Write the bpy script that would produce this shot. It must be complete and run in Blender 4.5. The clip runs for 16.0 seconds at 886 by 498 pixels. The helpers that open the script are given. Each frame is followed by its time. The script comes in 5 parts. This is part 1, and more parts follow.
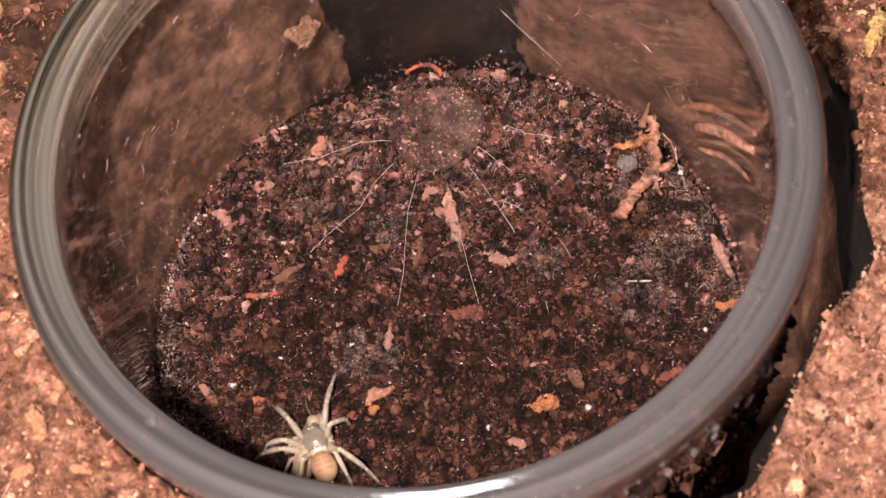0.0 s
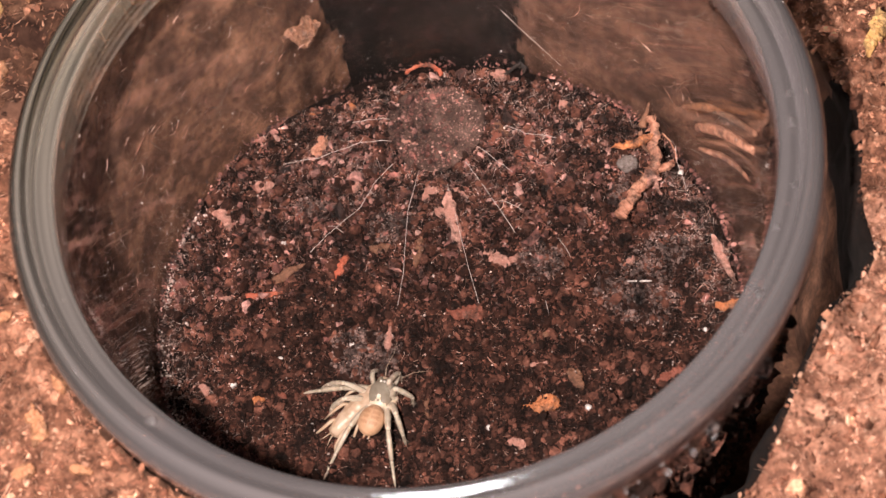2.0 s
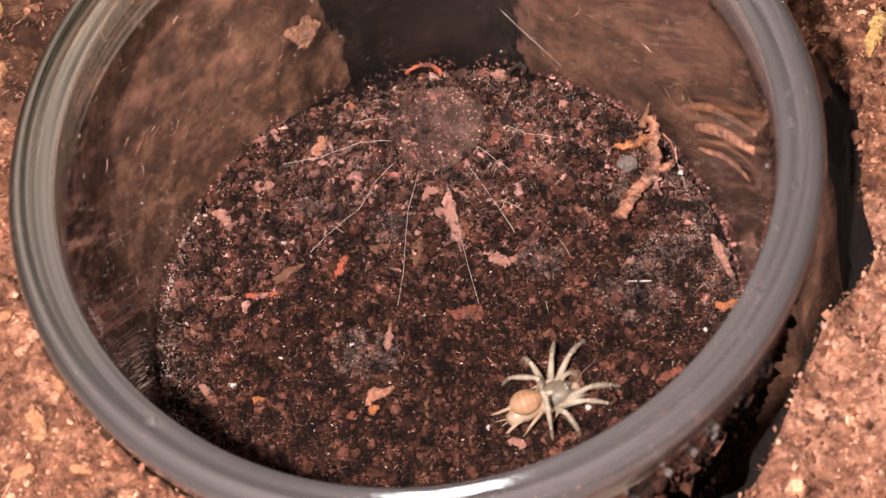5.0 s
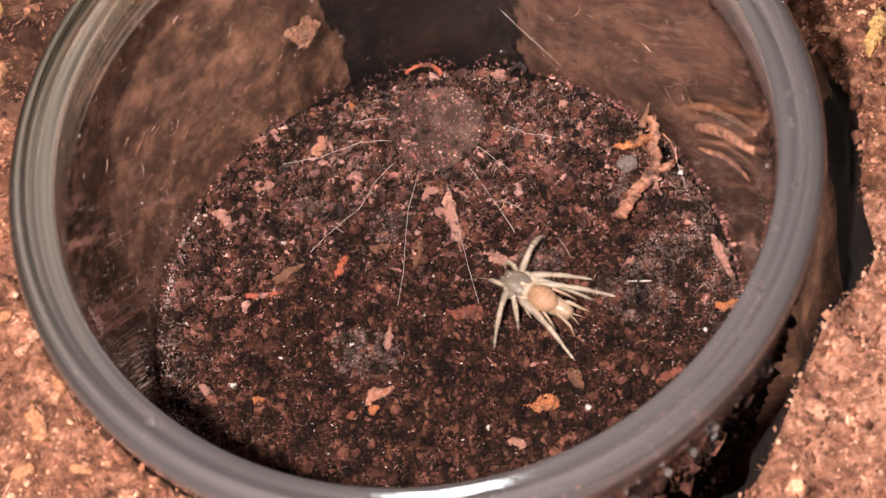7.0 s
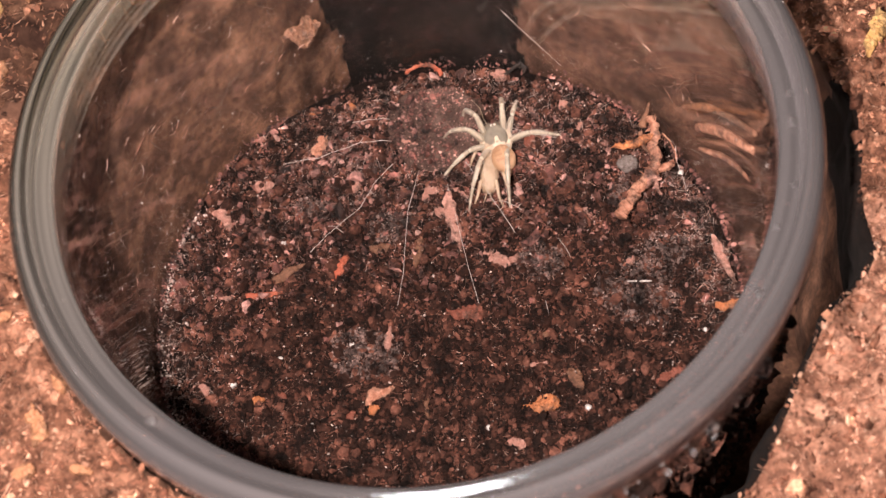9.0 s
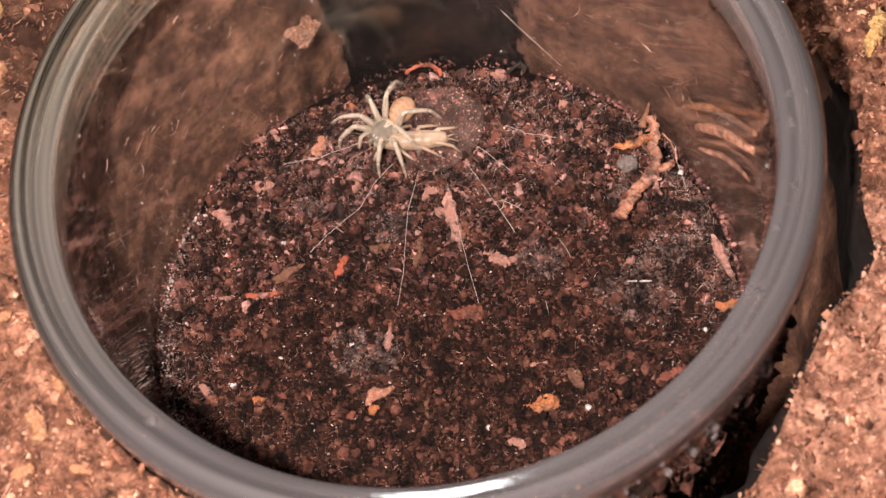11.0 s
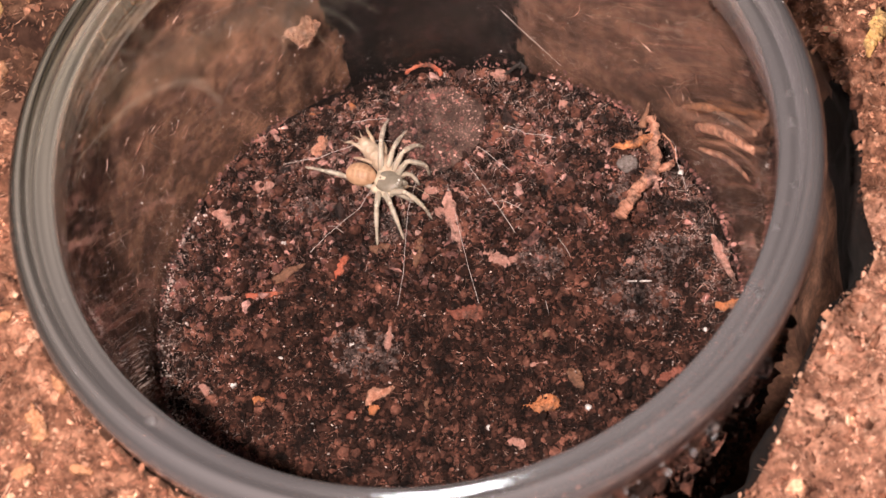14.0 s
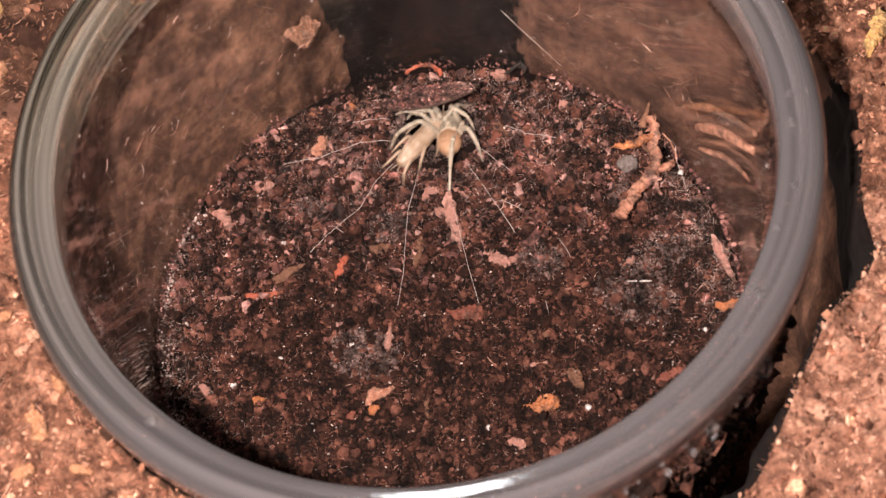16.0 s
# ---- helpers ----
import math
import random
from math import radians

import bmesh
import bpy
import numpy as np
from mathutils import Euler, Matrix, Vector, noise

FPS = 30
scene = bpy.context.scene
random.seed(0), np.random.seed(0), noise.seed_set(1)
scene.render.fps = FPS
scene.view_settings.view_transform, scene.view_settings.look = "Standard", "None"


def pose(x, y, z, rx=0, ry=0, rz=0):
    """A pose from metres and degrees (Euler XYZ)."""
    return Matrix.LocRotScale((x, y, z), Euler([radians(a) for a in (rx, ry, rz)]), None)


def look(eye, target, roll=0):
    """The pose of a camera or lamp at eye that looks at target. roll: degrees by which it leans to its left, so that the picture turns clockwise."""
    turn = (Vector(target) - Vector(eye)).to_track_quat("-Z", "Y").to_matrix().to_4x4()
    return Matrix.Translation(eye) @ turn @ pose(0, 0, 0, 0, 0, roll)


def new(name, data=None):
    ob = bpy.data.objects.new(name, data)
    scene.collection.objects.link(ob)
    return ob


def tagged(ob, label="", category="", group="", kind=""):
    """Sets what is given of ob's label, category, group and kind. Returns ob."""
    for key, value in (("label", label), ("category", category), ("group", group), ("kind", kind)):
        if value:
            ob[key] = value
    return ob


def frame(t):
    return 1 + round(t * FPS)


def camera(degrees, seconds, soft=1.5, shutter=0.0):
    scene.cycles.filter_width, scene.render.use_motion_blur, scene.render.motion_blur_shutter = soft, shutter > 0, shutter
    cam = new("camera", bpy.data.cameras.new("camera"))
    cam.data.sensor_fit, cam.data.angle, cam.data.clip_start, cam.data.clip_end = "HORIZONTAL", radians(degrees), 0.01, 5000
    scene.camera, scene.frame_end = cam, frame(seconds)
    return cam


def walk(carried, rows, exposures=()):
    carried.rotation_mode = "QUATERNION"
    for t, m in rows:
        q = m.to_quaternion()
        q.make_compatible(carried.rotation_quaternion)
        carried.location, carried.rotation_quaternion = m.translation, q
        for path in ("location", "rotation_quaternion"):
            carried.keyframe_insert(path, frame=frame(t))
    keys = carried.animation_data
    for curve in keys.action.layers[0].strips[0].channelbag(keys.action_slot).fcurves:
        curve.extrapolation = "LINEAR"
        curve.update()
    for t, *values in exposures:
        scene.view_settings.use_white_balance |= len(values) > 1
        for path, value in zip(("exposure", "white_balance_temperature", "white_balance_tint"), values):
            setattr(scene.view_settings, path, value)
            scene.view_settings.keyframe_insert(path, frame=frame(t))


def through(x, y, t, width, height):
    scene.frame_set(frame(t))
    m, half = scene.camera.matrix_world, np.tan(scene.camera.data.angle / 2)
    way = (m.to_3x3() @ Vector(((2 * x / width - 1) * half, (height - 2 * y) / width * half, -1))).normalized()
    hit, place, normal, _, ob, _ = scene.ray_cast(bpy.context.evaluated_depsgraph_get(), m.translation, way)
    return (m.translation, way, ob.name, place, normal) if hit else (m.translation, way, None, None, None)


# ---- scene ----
cam = camera(30, 16.0, soft=1.5, shutter=0.6)
MM = 0.001
cam.data.dof.use_dof, cam.data.dof.focus_distance, cam.data.dof.aperture_fstop = True, 0.158, 78.0
EYE, TARGET, LEAN = (0.0, -0.06722, 0.14319), (0.00090, 0.00688, 0.0), -11.86
walk(cam, [(0.0, look(EYE, TARGET, LEAN)), (16.0, look(EYE, TARGET, LEAN))], exposures=[(0.0, 0.0), (16.0, 0.0)])

# ---- light: a room at night, lit by the small lamp beside the lens ----
world = bpy.data.worlds.new("room_light")
scene.world = world
world.use_nodes = True
world.node_tree.nodes["Background"].inputs["Color"].default_value = (0.95, 0.93, 1.0, 1)
world.node_tree.nodes["Background"].inputs["Strength"].default_value = 0.012
lamp_data = bpy.data.lights.new("phone_light", "AREA")
lamp_data.shape, lamp_data.size = "DISK", 0.006
lamp_data.energy, lamp_data.color = 0.38, (1.0, 0.82, 0.755)
phone_light = new("phone_light", lamp_data)
phone_light.matrix_basis = look((-0.018, -0.0545, 0.1265), (0.02, 0, 0.005))

room_data = bpy.data.lights.new("room_lamp", "AREA")
room_data.shape, room_data.size = "DISK", 0.105
room_data.energy, room_data.color = 1.2, (0.98, 0.97, 0.98)
room_lamp = new("room_lamp", room_data)
room_lamp.matrix_basis = look((0.03, 0.92, 0.345), (0, 0, 0.03))

RIM, R_OUT, R_IN = 34.0, 32.0, 28.4          # the glass, in mm above the soil inside it
LID = (2.9, 20.6, 4.9)                       # the trapdoor: centre and radius
PITS = ((-2.5, 19.5, 0.9), (6.4, 15.2, 0.75), (9.1, 12.5, 0.7), (1.8, 19.4, 0.6), (8.6, 22.3, 0.6), (8.4, 20.3, 0.6), (-3.8, 26.6, 0.7), (-2.9, 15.0, 0.7), (15.4, 20.5, 0.5), (-10.3, 15.9, 0.8), (20.2, 5.9, 1.0), (21.8, -0.8, 1.1), (-11.4, 23.3, 0.6))      # small pits in the soil: place and radius
rng = np.random.default_rng(5)


# ---- materials ----
def material(name):
    m = bpy.data.materials.new(name)
    m.use_nodes = True
    t = m.node_tree
    return m, t.nodes, t.links, t.nodes["Principled BSDF"]


def ramp(nodes, stops, mode="LINEAR"):
    n = nodes.new("ShaderNodeValToRGB")
    n.color_ramp.interpolation = mode
    while len(n.color_ramp.elements) < len(stops):
        n.color_ramp.elements.new(0.5)
    for e, (at, col) in zip(n.color_ramp.elements, stops):
        e.position, e.color = at, (*col, 1)
    return n


def grain(nodes, links, scale, detail=4.0, rough=0.6):
    co = nodes.new("ShaderNodeTexCoord")
    n = nodes.new("ShaderNodeTexNoise")
    n.inputs["Scale"].default_value = scale
    n.inputs["Detail"].default_value = detail
    n.inputs["Roughness"].default_value = rough
    links.new(co.outputs["Object"], n.inputs["Vector"])
    return n


def mix(nodes, links, mode, fac, a, b):
    n = nodes.new("ShaderNodeMix")
    n.data_type, n.blend_type = "RGBA", mode
    if isinstance(fac, (int, float)):
        n.inputs[0].default_value = fac
    else:
        links.new(fac, n.inputs[0])
    for socket, v in ((n.inputs[6], a), (n.inputs[7], b)):
        if isinstance(v, tuple):
            socket.default_value = (*v, 1)
        else:
            links.new(v, socket)
    return n.outputs[2]


def bump(nodes, links, shader, height, strength, distance):
    b = nodes.new("ShaderNodeBump")
    b.inputs["Strength"].default_value, b.inputs["Distance"].default_value = strength, distance
    links.new(height, b.inputs["Height"])
    links.new(b.outputs["Normal"], shader.inputs["Normal"])


def crumbs_material(name, stops, rough=0.75, spec=0.35, scale=3200, low=0.12):
    """Loose crumbs: every crumb takes its own colour, with a fine mottle over it."""
    m, nodes, links, s = material(name)
    geo = nodes.new("ShaderNodeNewGeometry")
    r = ramp(nodes, stops)
    links.new(geo.outputs["Random Per Island"], r.inputs["Fac"])
    n = grain(nodes, links, scale, 6, 0.75)
    dark = ramp(nodes, [(0.32, (0.5, 0.47, 0.46)), (0.68, (1.45, 1.4, 1.36))])
    links.new(n.outputs["Fac"], dark.inputs["Fac"])
    dusky = grain(nodes, links, 420, 5, 0.65)
    patchy = ramp(nodes, [(0.36, (low, low * 0.95, low * 0.9)), (0.50, (0.90, 0.88, 0.87)), (0.66, (2.0, 1.9, 1.85))])
    links.new(dusky.outputs["Fac"], patchy.inputs["Fac"])
    toned = mix(nodes, links, "MULTIPLY", 1.0, r.outputs["Color"], patchy.outputs["Color"])
    links.new(mix(nodes, links, "MULTIPLY", 1.0, toned, dark.outputs["Color"]), s.inputs["Base Color"])
    gloss = ramp(nodes, [(0.0, (rough * 0.4,) * 3), (1.0, (min(1.0, rough * 1.5),) * 3)])
    links.new(n.outputs["Fac"], gloss.inputs["Fac"])
    links.new(gloss.outputs["Color"], s.inputs["Roughness"])
    s.inputs["Specular IOR Level"].default_value = spec
    bump(nodes, links, s, n.outputs["Fac"], 1.0, 0.00025)
    return m


def earth_material(name, stops, big=220, fine=2600, rough=0.95, pits=0.4):
    m, nodes, links, s = material(name)
    s.inputs["Specular IOR Level"].default_value = 0.25
    a, b = grain(nodes, links, big, 8, 0.7), grain(nodes, links, fine, 6, 0.7)
    r = ramp(nodes, stops)
    links.new(a.outputs["Fac"], r.inputs["Fac"])
    d = ramp(nodes, [(0.3, (pits, pits * 0.95, pits * 0.9)), (0.7, (1.3, 1.25, 1.2))])
    links.new(b.outputs["Fac"], d.inputs["Fac"])
    links.new(mix(nodes, links, "MULTIPLY", 1.0, r.outputs["Color"], d.outputs["Color"]), s.inputs["Base Color"])
    s.inputs["Roughness"].default_value = rough
    bump(nodes, links, s, b.outputs["Fac"], 0.8, 0.0003)
    return m


def chip_material(name, low, high, rough=0.7):
    m, nodes, links, s = material(name)
    n, f = grain(nodes, links, 900, 6, 0.65), grain(nodes, links, 5000, 4, 0.6)
    r = ramp(nodes, [(0.3, low), (0.68, high)])
    links.new(n.outputs["Fac"], r.inputs["Fac"])
    g = grain(nodes, links, 650, 8, 0.75)
    dirt = ramp(nodes, [(0.44, (0, 0, 0)), (0.64, (1, 1, 1))])
    links.new(g.outputs["Fac"], dirt.inputs["Fac"])
    links.new(mix(nodes, links, "MIX", dirt.outputs["Color"], r.outputs["Color"], (0.05, 0.026, 0.018)), s.inputs["Base Color"])
    s.inputs["Roughness"].default_value = rough
    bump(nodes, links, s, f.outputs["Fac"], 0.6, 0.00008)
    return m


def skin_material(name, low, high, rough=0.35, through=0.25, scale=900, glassy=0.0):
    """Pale, slightly see-through cuticle."""
    m, nodes, links, s = material(name)
    n = grain(nodes, links, scale, 4, 0.6)
    r = ramp(nodes, [(0.35, low), (0.65, high)])
    links.new(n.outputs["Fac"], r.inputs["Fac"])
    links.new(r.outputs["Color"], s.inputs["Base Color"])
    s.inputs["Roughness"].default_value = rough
    s.inputs["Subsurface Weight"].default_value = through
    s.inputs["Subsurface Radius"].default_value = (0.0006, 0.0004, 0.0003)
    s.inputs["Subsurface Scale"].default_value = 1.0
    s.inputs["Transmission Weight"].default_value = glassy
    return m


def glass_material():
    m, nodes, links, s = material("clear_glass")
    s.inputs["Base Color"].default_value = (0.97, 0.98, 0.98, 1)
    s.inputs["Transmission Weight"].default_value = 1.0
    s.inputs["IOR"].default_value = 1.47
    n = grain(nodes, links, 60, 3, 0.5)
    r = ramp(nodes, [(0.35, (0.015, 0.015, 0.015)), (0.75, (0.07, 0.07, 0.07))])
    links.new(n.outputs["Fac"], r.inputs["Fac"])
    links.new(r.outputs["Color"], s.inputs["Roughness"])
    bump(nodes, links, s, n.outputs["Fac"], 0.15, 0.0004)
    return m


def hazy_material():
    """The scuffed lip of the glass: clear, but scattering some light."""
    m, nodes, links, s = material("scuffed_glass")
    s.inputs["IOR"].default_value = 1.47
    co, xyz, ring = nodes.new("ShaderNodeTexCoord"), nodes.new("ShaderNodeSeparateXYZ"), nodes.new("ShaderNodeCombineXYZ")
    flat, out = nodes.new("ShaderNodeVectorMath"), nodes.new("ShaderNodeVectorMath")
    flat.operation, out.operation = "MULTIPLY", "LENGTH"
    flat.inputs[1].default_value = (1, 1, 0)
    links.new(co.outputs["Object"], flat.inputs[0])
    links.new(flat.outputs[0], out.inputs[0])
    links.new(co.outputs["Object"], xyz.inputs[0])
    links.new(out.outputs["Value"], ring.inputs[0])
    links.new(xyz.outputs["Z"], ring.inputs[1])
    turn = nodes.new("ShaderNodeMath")
    turn.operation = "MULTIPLY"
    turn.inputs[1].default_value = 0.03
    links.new(xyz.outputs["X"], turn.inputs[0])
    links.new(turn.outputs[0], ring.inputs[2])
    n = nodes.new("ShaderNodeTexNoise")
    n.inputs["Scale"].default_value, n.inputs["Detail"].default_value = 1300, 1.5
    links.new(ring.outputs[0], n.inputs["Vector"])
    w = ramp(nodes, [(0.38, (0.80, 0.80, 0.80)), (0.60, (0.99, 0.99, 0.99))])
    links.new(n.outputs["Fac"], w.inputs["Fac"])
    lean = nodes.new("ShaderNodeVectorMath")              # even haze at the front and streaks at the back stand in for reflections
    lean.operation = "DOT_PRODUCT"
    lean.inputs[1].default_value = (0.4, -1.0, 0.0)
    links.new(co.outputs["Object"], lean.inputs[0])
    to_back = nodes.new("ShaderNodeMapRange")
    to_back.inputs["From Min"].default_value, to_back.inputs["From Max"].default_value = -0.022, 0.012
    to_back.inputs["To Min"].default_value, to_back.inputs["To Max"].default_value = 1.0, 0.15
    links.new(lean.outputs["Value"], to_back.inputs["Value"])
    links.new(mix(nodes, links, "MIX", to_back.outputs[0], (0.90, 0.90, 0.90), w.outputs["Color"]), s.inputs["Transmission Weight"])
    links.new(mix(nodes, links, "MIX", to_back.outputs[0], (0.83, 0.80, 0.86), (0.92, 0.86, 0.72)), s.inputs["Base Color"])
    dull = nodes.new("ShaderNodeMapRange")
    dull.inputs["From Max"].default_value, dull.inputs["To Min"].default_value, dull.inputs["To Max"].default_value = 1.0, 0.10, 0.05
    links.new(to_back.outputs[0], dull.inputs["Value"])
    links.new(dull.outputs[0], s.inputs["Roughness"])
    bump(nodes, links, s, grain(nodes, links, 170, 3, 0.5).outputs["Fac"], 0.05, 0.0006)
    return m


SOIL = earth_material("damp_potting_soil", [(0.3, (0.004, 0.002, 0.0016)), (0.5, (0.014, 0.0065, 0.0048)), (0.7, (0.050, 0.023, 0.017))])
SILK_SOIL = earth_material("silk_bound_soil", [(0.3, (0.03744, 0.02246, 0.01872)), (0.5, (0.1023, 0.0649, 0.05491)), (0.7, (0.2184, 0.1498, 0.1298))], big=420, fine=3000)
PEAT = earth_material("dry_coconut_peat", [(0.30, (0.0495, 0.0209, 0.0132)), (0.48, (0.231, 0.1078, 0.0682)), (0.66, (0.572, 0.3025, 0.2035))], big=330, fine=1700, pits=0.22)
# Darker copies of the peat colour carry the shade in the hollow.
SHADED_PEAT = earth_material("shaded_coconut_peat", [(0.32, (0.02762, 0.01289, 0.008285)), (0.5, (0.0874, 0.0451, 0.02946)), (0.66, (0.2301, 0.1242, 0.081))], big=240, fine=1300, pits=0.7)
PALE_PEAT = earth_material("pale_mound_peat", [(0.30, (0.075, 0.034, 0.023)), (0.48, (0.31, 0.155, 0.105)), (0.66, (0.66, 0.38, 0.275))], big=330, fine=1700, pits=0.25)
DIMMER_PEAT = earth_material("dimmer_coconut_peat", [(0.32, (0.02527, 0.01166, 0.008266)), (0.5, (0.06804, 0.03499, 0.0243)), (0.68, (0.1458, 0.07776, 0.05443))], big=170, fine=900, pits=0.7)
DARK_PEAT = earth_material("dark_shaded_peat", [(0.3, (0.00186, 0.001085, 0.00093)), (0.5, (0.0062, 0.00341, 0.00248)), (0.72, (0.0186, 0.01023, 0.00744))], big=150, fine=900)
CRUMB = crumbs_material("soil_crumbs", [(0.0, (0.01488, 0.007438, 0.005355)), (0.45, (0.0476, 0.02158, 0.01562)), (0.8, (0.1116, 0.04909, 0.0357)), (1.0, (0.2082, 0.0952, 0.06991))], rough=0.8, spec=0.22, low=0.15)
MAT_CRUMB = crumbs_material("fine_grey_soil", [(0.0, (0.0408, 0.0264, 0.024)), (0.5, (0.114, 0.0792, 0.072)), (1.0, (0.288, 0.21, 0.192))], rough=0.7, spec=0.5)
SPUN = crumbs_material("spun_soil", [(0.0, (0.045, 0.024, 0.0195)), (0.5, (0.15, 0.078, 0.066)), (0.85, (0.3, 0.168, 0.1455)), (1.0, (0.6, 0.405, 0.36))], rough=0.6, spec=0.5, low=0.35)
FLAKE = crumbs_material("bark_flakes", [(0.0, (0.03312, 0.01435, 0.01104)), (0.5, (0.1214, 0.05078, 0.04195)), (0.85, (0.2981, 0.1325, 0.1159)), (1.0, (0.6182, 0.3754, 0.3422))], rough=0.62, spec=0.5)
FIBRE = crumbs_material("soil_fibres", [(0.0, (0.036, 0.0168, 0.012)), (0.6, (0.156, 0.0744, 0.054)), (0.9, (0.36, 0.216, 0.168)), (1.0, (0.744, 0.552, 0.468))], rough=0.5)
PEAT_CRUMB = crumbs_material("peat_crumbs", [(0.0, (0.19, 0.08548, 0.05461)), (0.4, (0.3443, 0.1721, 0.1128)), (0.75, (0.5224, 0.279, 0.184)), (1.0, (0.7836, 0.4986, 0.3562))], rough=0.8, low=0.16)
PALE_CRUMB = crumbs_material("pale_peat_crumbs", [(0.0, (0.20, 0.092, 0.062)), (0.4, (0.40, 0.21, 0.145)), (0.75, (0.60, 0.345, 0.25)), (1.0, (0.80, 0.56, 0.43))], rough=0.8, low=0.28)
PEAT_FLAKE = crumbs_material("peat_flakes", [(0.0, (0.099, 0.0418, 0.0264)), (0.45, (0.275, 0.1265, 0.0803)), (0.8, (0.528, 0.2805, 0.1815)), (1.0, (0.77, 0.506, 0.363))], rough=0.55, low=0.30)
PEAT_FIBRE = crumbs_material("peat_fibres", [(0.0, (0.24, 0.11, 0.07)), (0.6, (0.42, 0.22, 0.14)), (1.0, (0.74, 0.52, 0.40))], rough=0.6, low=0.6)
GRAINS = crumbs_material("pale_grains", [(0.0, (0.25, 0.17, 0.15)), (0.6, (0.50, 0.40, 0.37)), (1.0, (0.85, 0.80, 0.78))], rough=0.25, spec=0.8)
GLASS = glass_material()
WATER, _n, _l, _s = material("cloudy_water")
_s.inputs["Base Color"].default_value, _s.inputs["Roughness"].default_value = (0.85, 0.84, 0.86, 1), 0.18
_s.inputs["Transmission Weight"].default_value, _s.inputs["IOR"].default_value = 0.93, 1.33
LIP = hazy_material()
BARK_ORANGE = chip_material("orange_bark", (0.28, 0.088, 0.034), (0.70, 0.27, 0.105))
BARK_RED = chip_material("red_bark", (0.13, 0.036, 0.022), (0.34, 0.11, 0.07))
BARK_RUST = chip_material("rusty_bark", (0.30, 0.062, 0.032), (0.64, 0.18, 0.098))
BARK_PINK = chip_material("pale_pink_bark", (0.26, 0.11, 0.08), (0.66, 0.37, 0.30))
BARK_BROWN = chip_material("brown_bark", (0.10, 0.045, 0.025), (0.30, 0.14, 0.08))
BARK_YELLOW = chip_material("yellow_wood", (0.60, 0.33, 0.10), (0.90, 0.62, 0.28))
STONE_WHITE = chip_material("white_grit", (0.55, 0.50, 0.47), (0.85, 0.82, 0.80), 0.5)
STONE_GREY = chip_material("grey_clod", (0.12, 0.10, 0.09), (0.34, 0.29, 0.27), 0.85)
BARK_ROOT = chip_material("torn_root_bark", (0.28, 0.10, 0.058), (0.66, 0.345, 0.23))
PEAT_CHIP = chip_material("orange_peat_bark", (0.36, 0.16, 0.08), (0.66, 0.34, 0.18))
CLOD_DARK = chip_material("black_clod", (0.008, 0.007, 0.007), (0.03, 0.025, 0.022), 0.7)
SILK, _n, _l, _s = material("spider_silk")
_s.inputs["Base Color"].default_value, _s.inputs["Roughness"].default_value = (0.62, 0.56, 0.53, 1), 0.4
LEG_SKIN = skin_material("leg_cuticle", (0.50, 0.425, 0.325), (0.68, 0.595, 0.475), rough=0.36, glassy=0.45)
HEAD_SKIN = skin_material("head_cuticle", (0.165, 0.142, 0.108), (0.25, 0.218, 0.17), rough=0.42)
JOINT_SKIN = skin_material("joint_cuticle", (0.60, 0.52, 0.41), (0.75, 0.67, 0.545), rough=0.3, glassy=0.3)
COXA_SKIN = skin_material("coxa_cuticle", (0.52, 0.43, 0.325), (0.68, 0.58, 0.45))
BELLY_SKIN = skin_material("abdomen_skin", (0.44, 0.26, 0.15), (0.54, 0.34, 0.21), rough=0.55)
BAND_SKIN = skin_material("abdomen_band", (0.36, 0.195, 0.108), (0.45, 0.26, 0.155), rough=0.55)
PREY_SKIN = skin_material("nymph_cuticle", (0.46, 0.33, 0.225), (0.62, 0.48, 0.355), rough=0.35, glassy=0.2)
# The white lamp glint on the eyes is put into this pale colour.
EYE_SHINE, _n, _l, _s = material("shining_eye")
_s.inputs["Base Color"].default_value, _s.inputs["Roughness"].default_value, _s.inputs["Metallic"].default_value = (0.80, 0.78, 0.74, 1), 0.38, 0.7


# ---- mesh helpers, all in millimetres ----
def arrays_mesh(name, verts, faces, mats, smooth=True):
    """A mesh from an N x 3 array of points and an M x k array of faces."""
    me = bpy.data.meshes.new(name)
    verts, faces = np.asarray(verts, float) * MM, np.asarray(faces, np.int32)
    k = faces.shape[1]
    me.vertices.add(len(verts))
    me.vertices.foreach_set("co", verts.ravel())
    me.loops.add(faces.size)
    me.loops.foreach_set("vertex_index", faces.ravel())
    me.polygons.add(len(faces))
    me.polygons.foreach_set("loop_start", np.arange(0, faces.size, k, dtype=np.int32))
    me.polygons.foreach_set("loop_total", np.full(len(faces), k, np.int32))
    me.update(calc_edges=True)
    me.validate()
    me.polygons.foreach_set("use_smooth", np.full(len(me.polygons), smooth))
    for m in mats if isinstance(mats, (list, tuple)) else [mats]:
        me.materials.append(m)
    return me


def part(name, bm, mat, parent=None, label="", smooth=True):
    """One bmesh, in millimetres, as one mesh object under a thing."""
    bmesh.ops.scale(bm, vec=(MM, MM, MM), verts=bm.verts)
    me = bpy.data.meshes.new(name)
    bm.to_mesh(me)
    bm.free()
    for p in me.polygons:
        p.use_smooth = smooth
    for m in mat if isinstance(mat, (list, tuple)) else [mat]:
        me.materials.append(m)
    ob = new(name, me)
    ob.parent = parent
    if label:
        tagged(ob, label)
    return ob


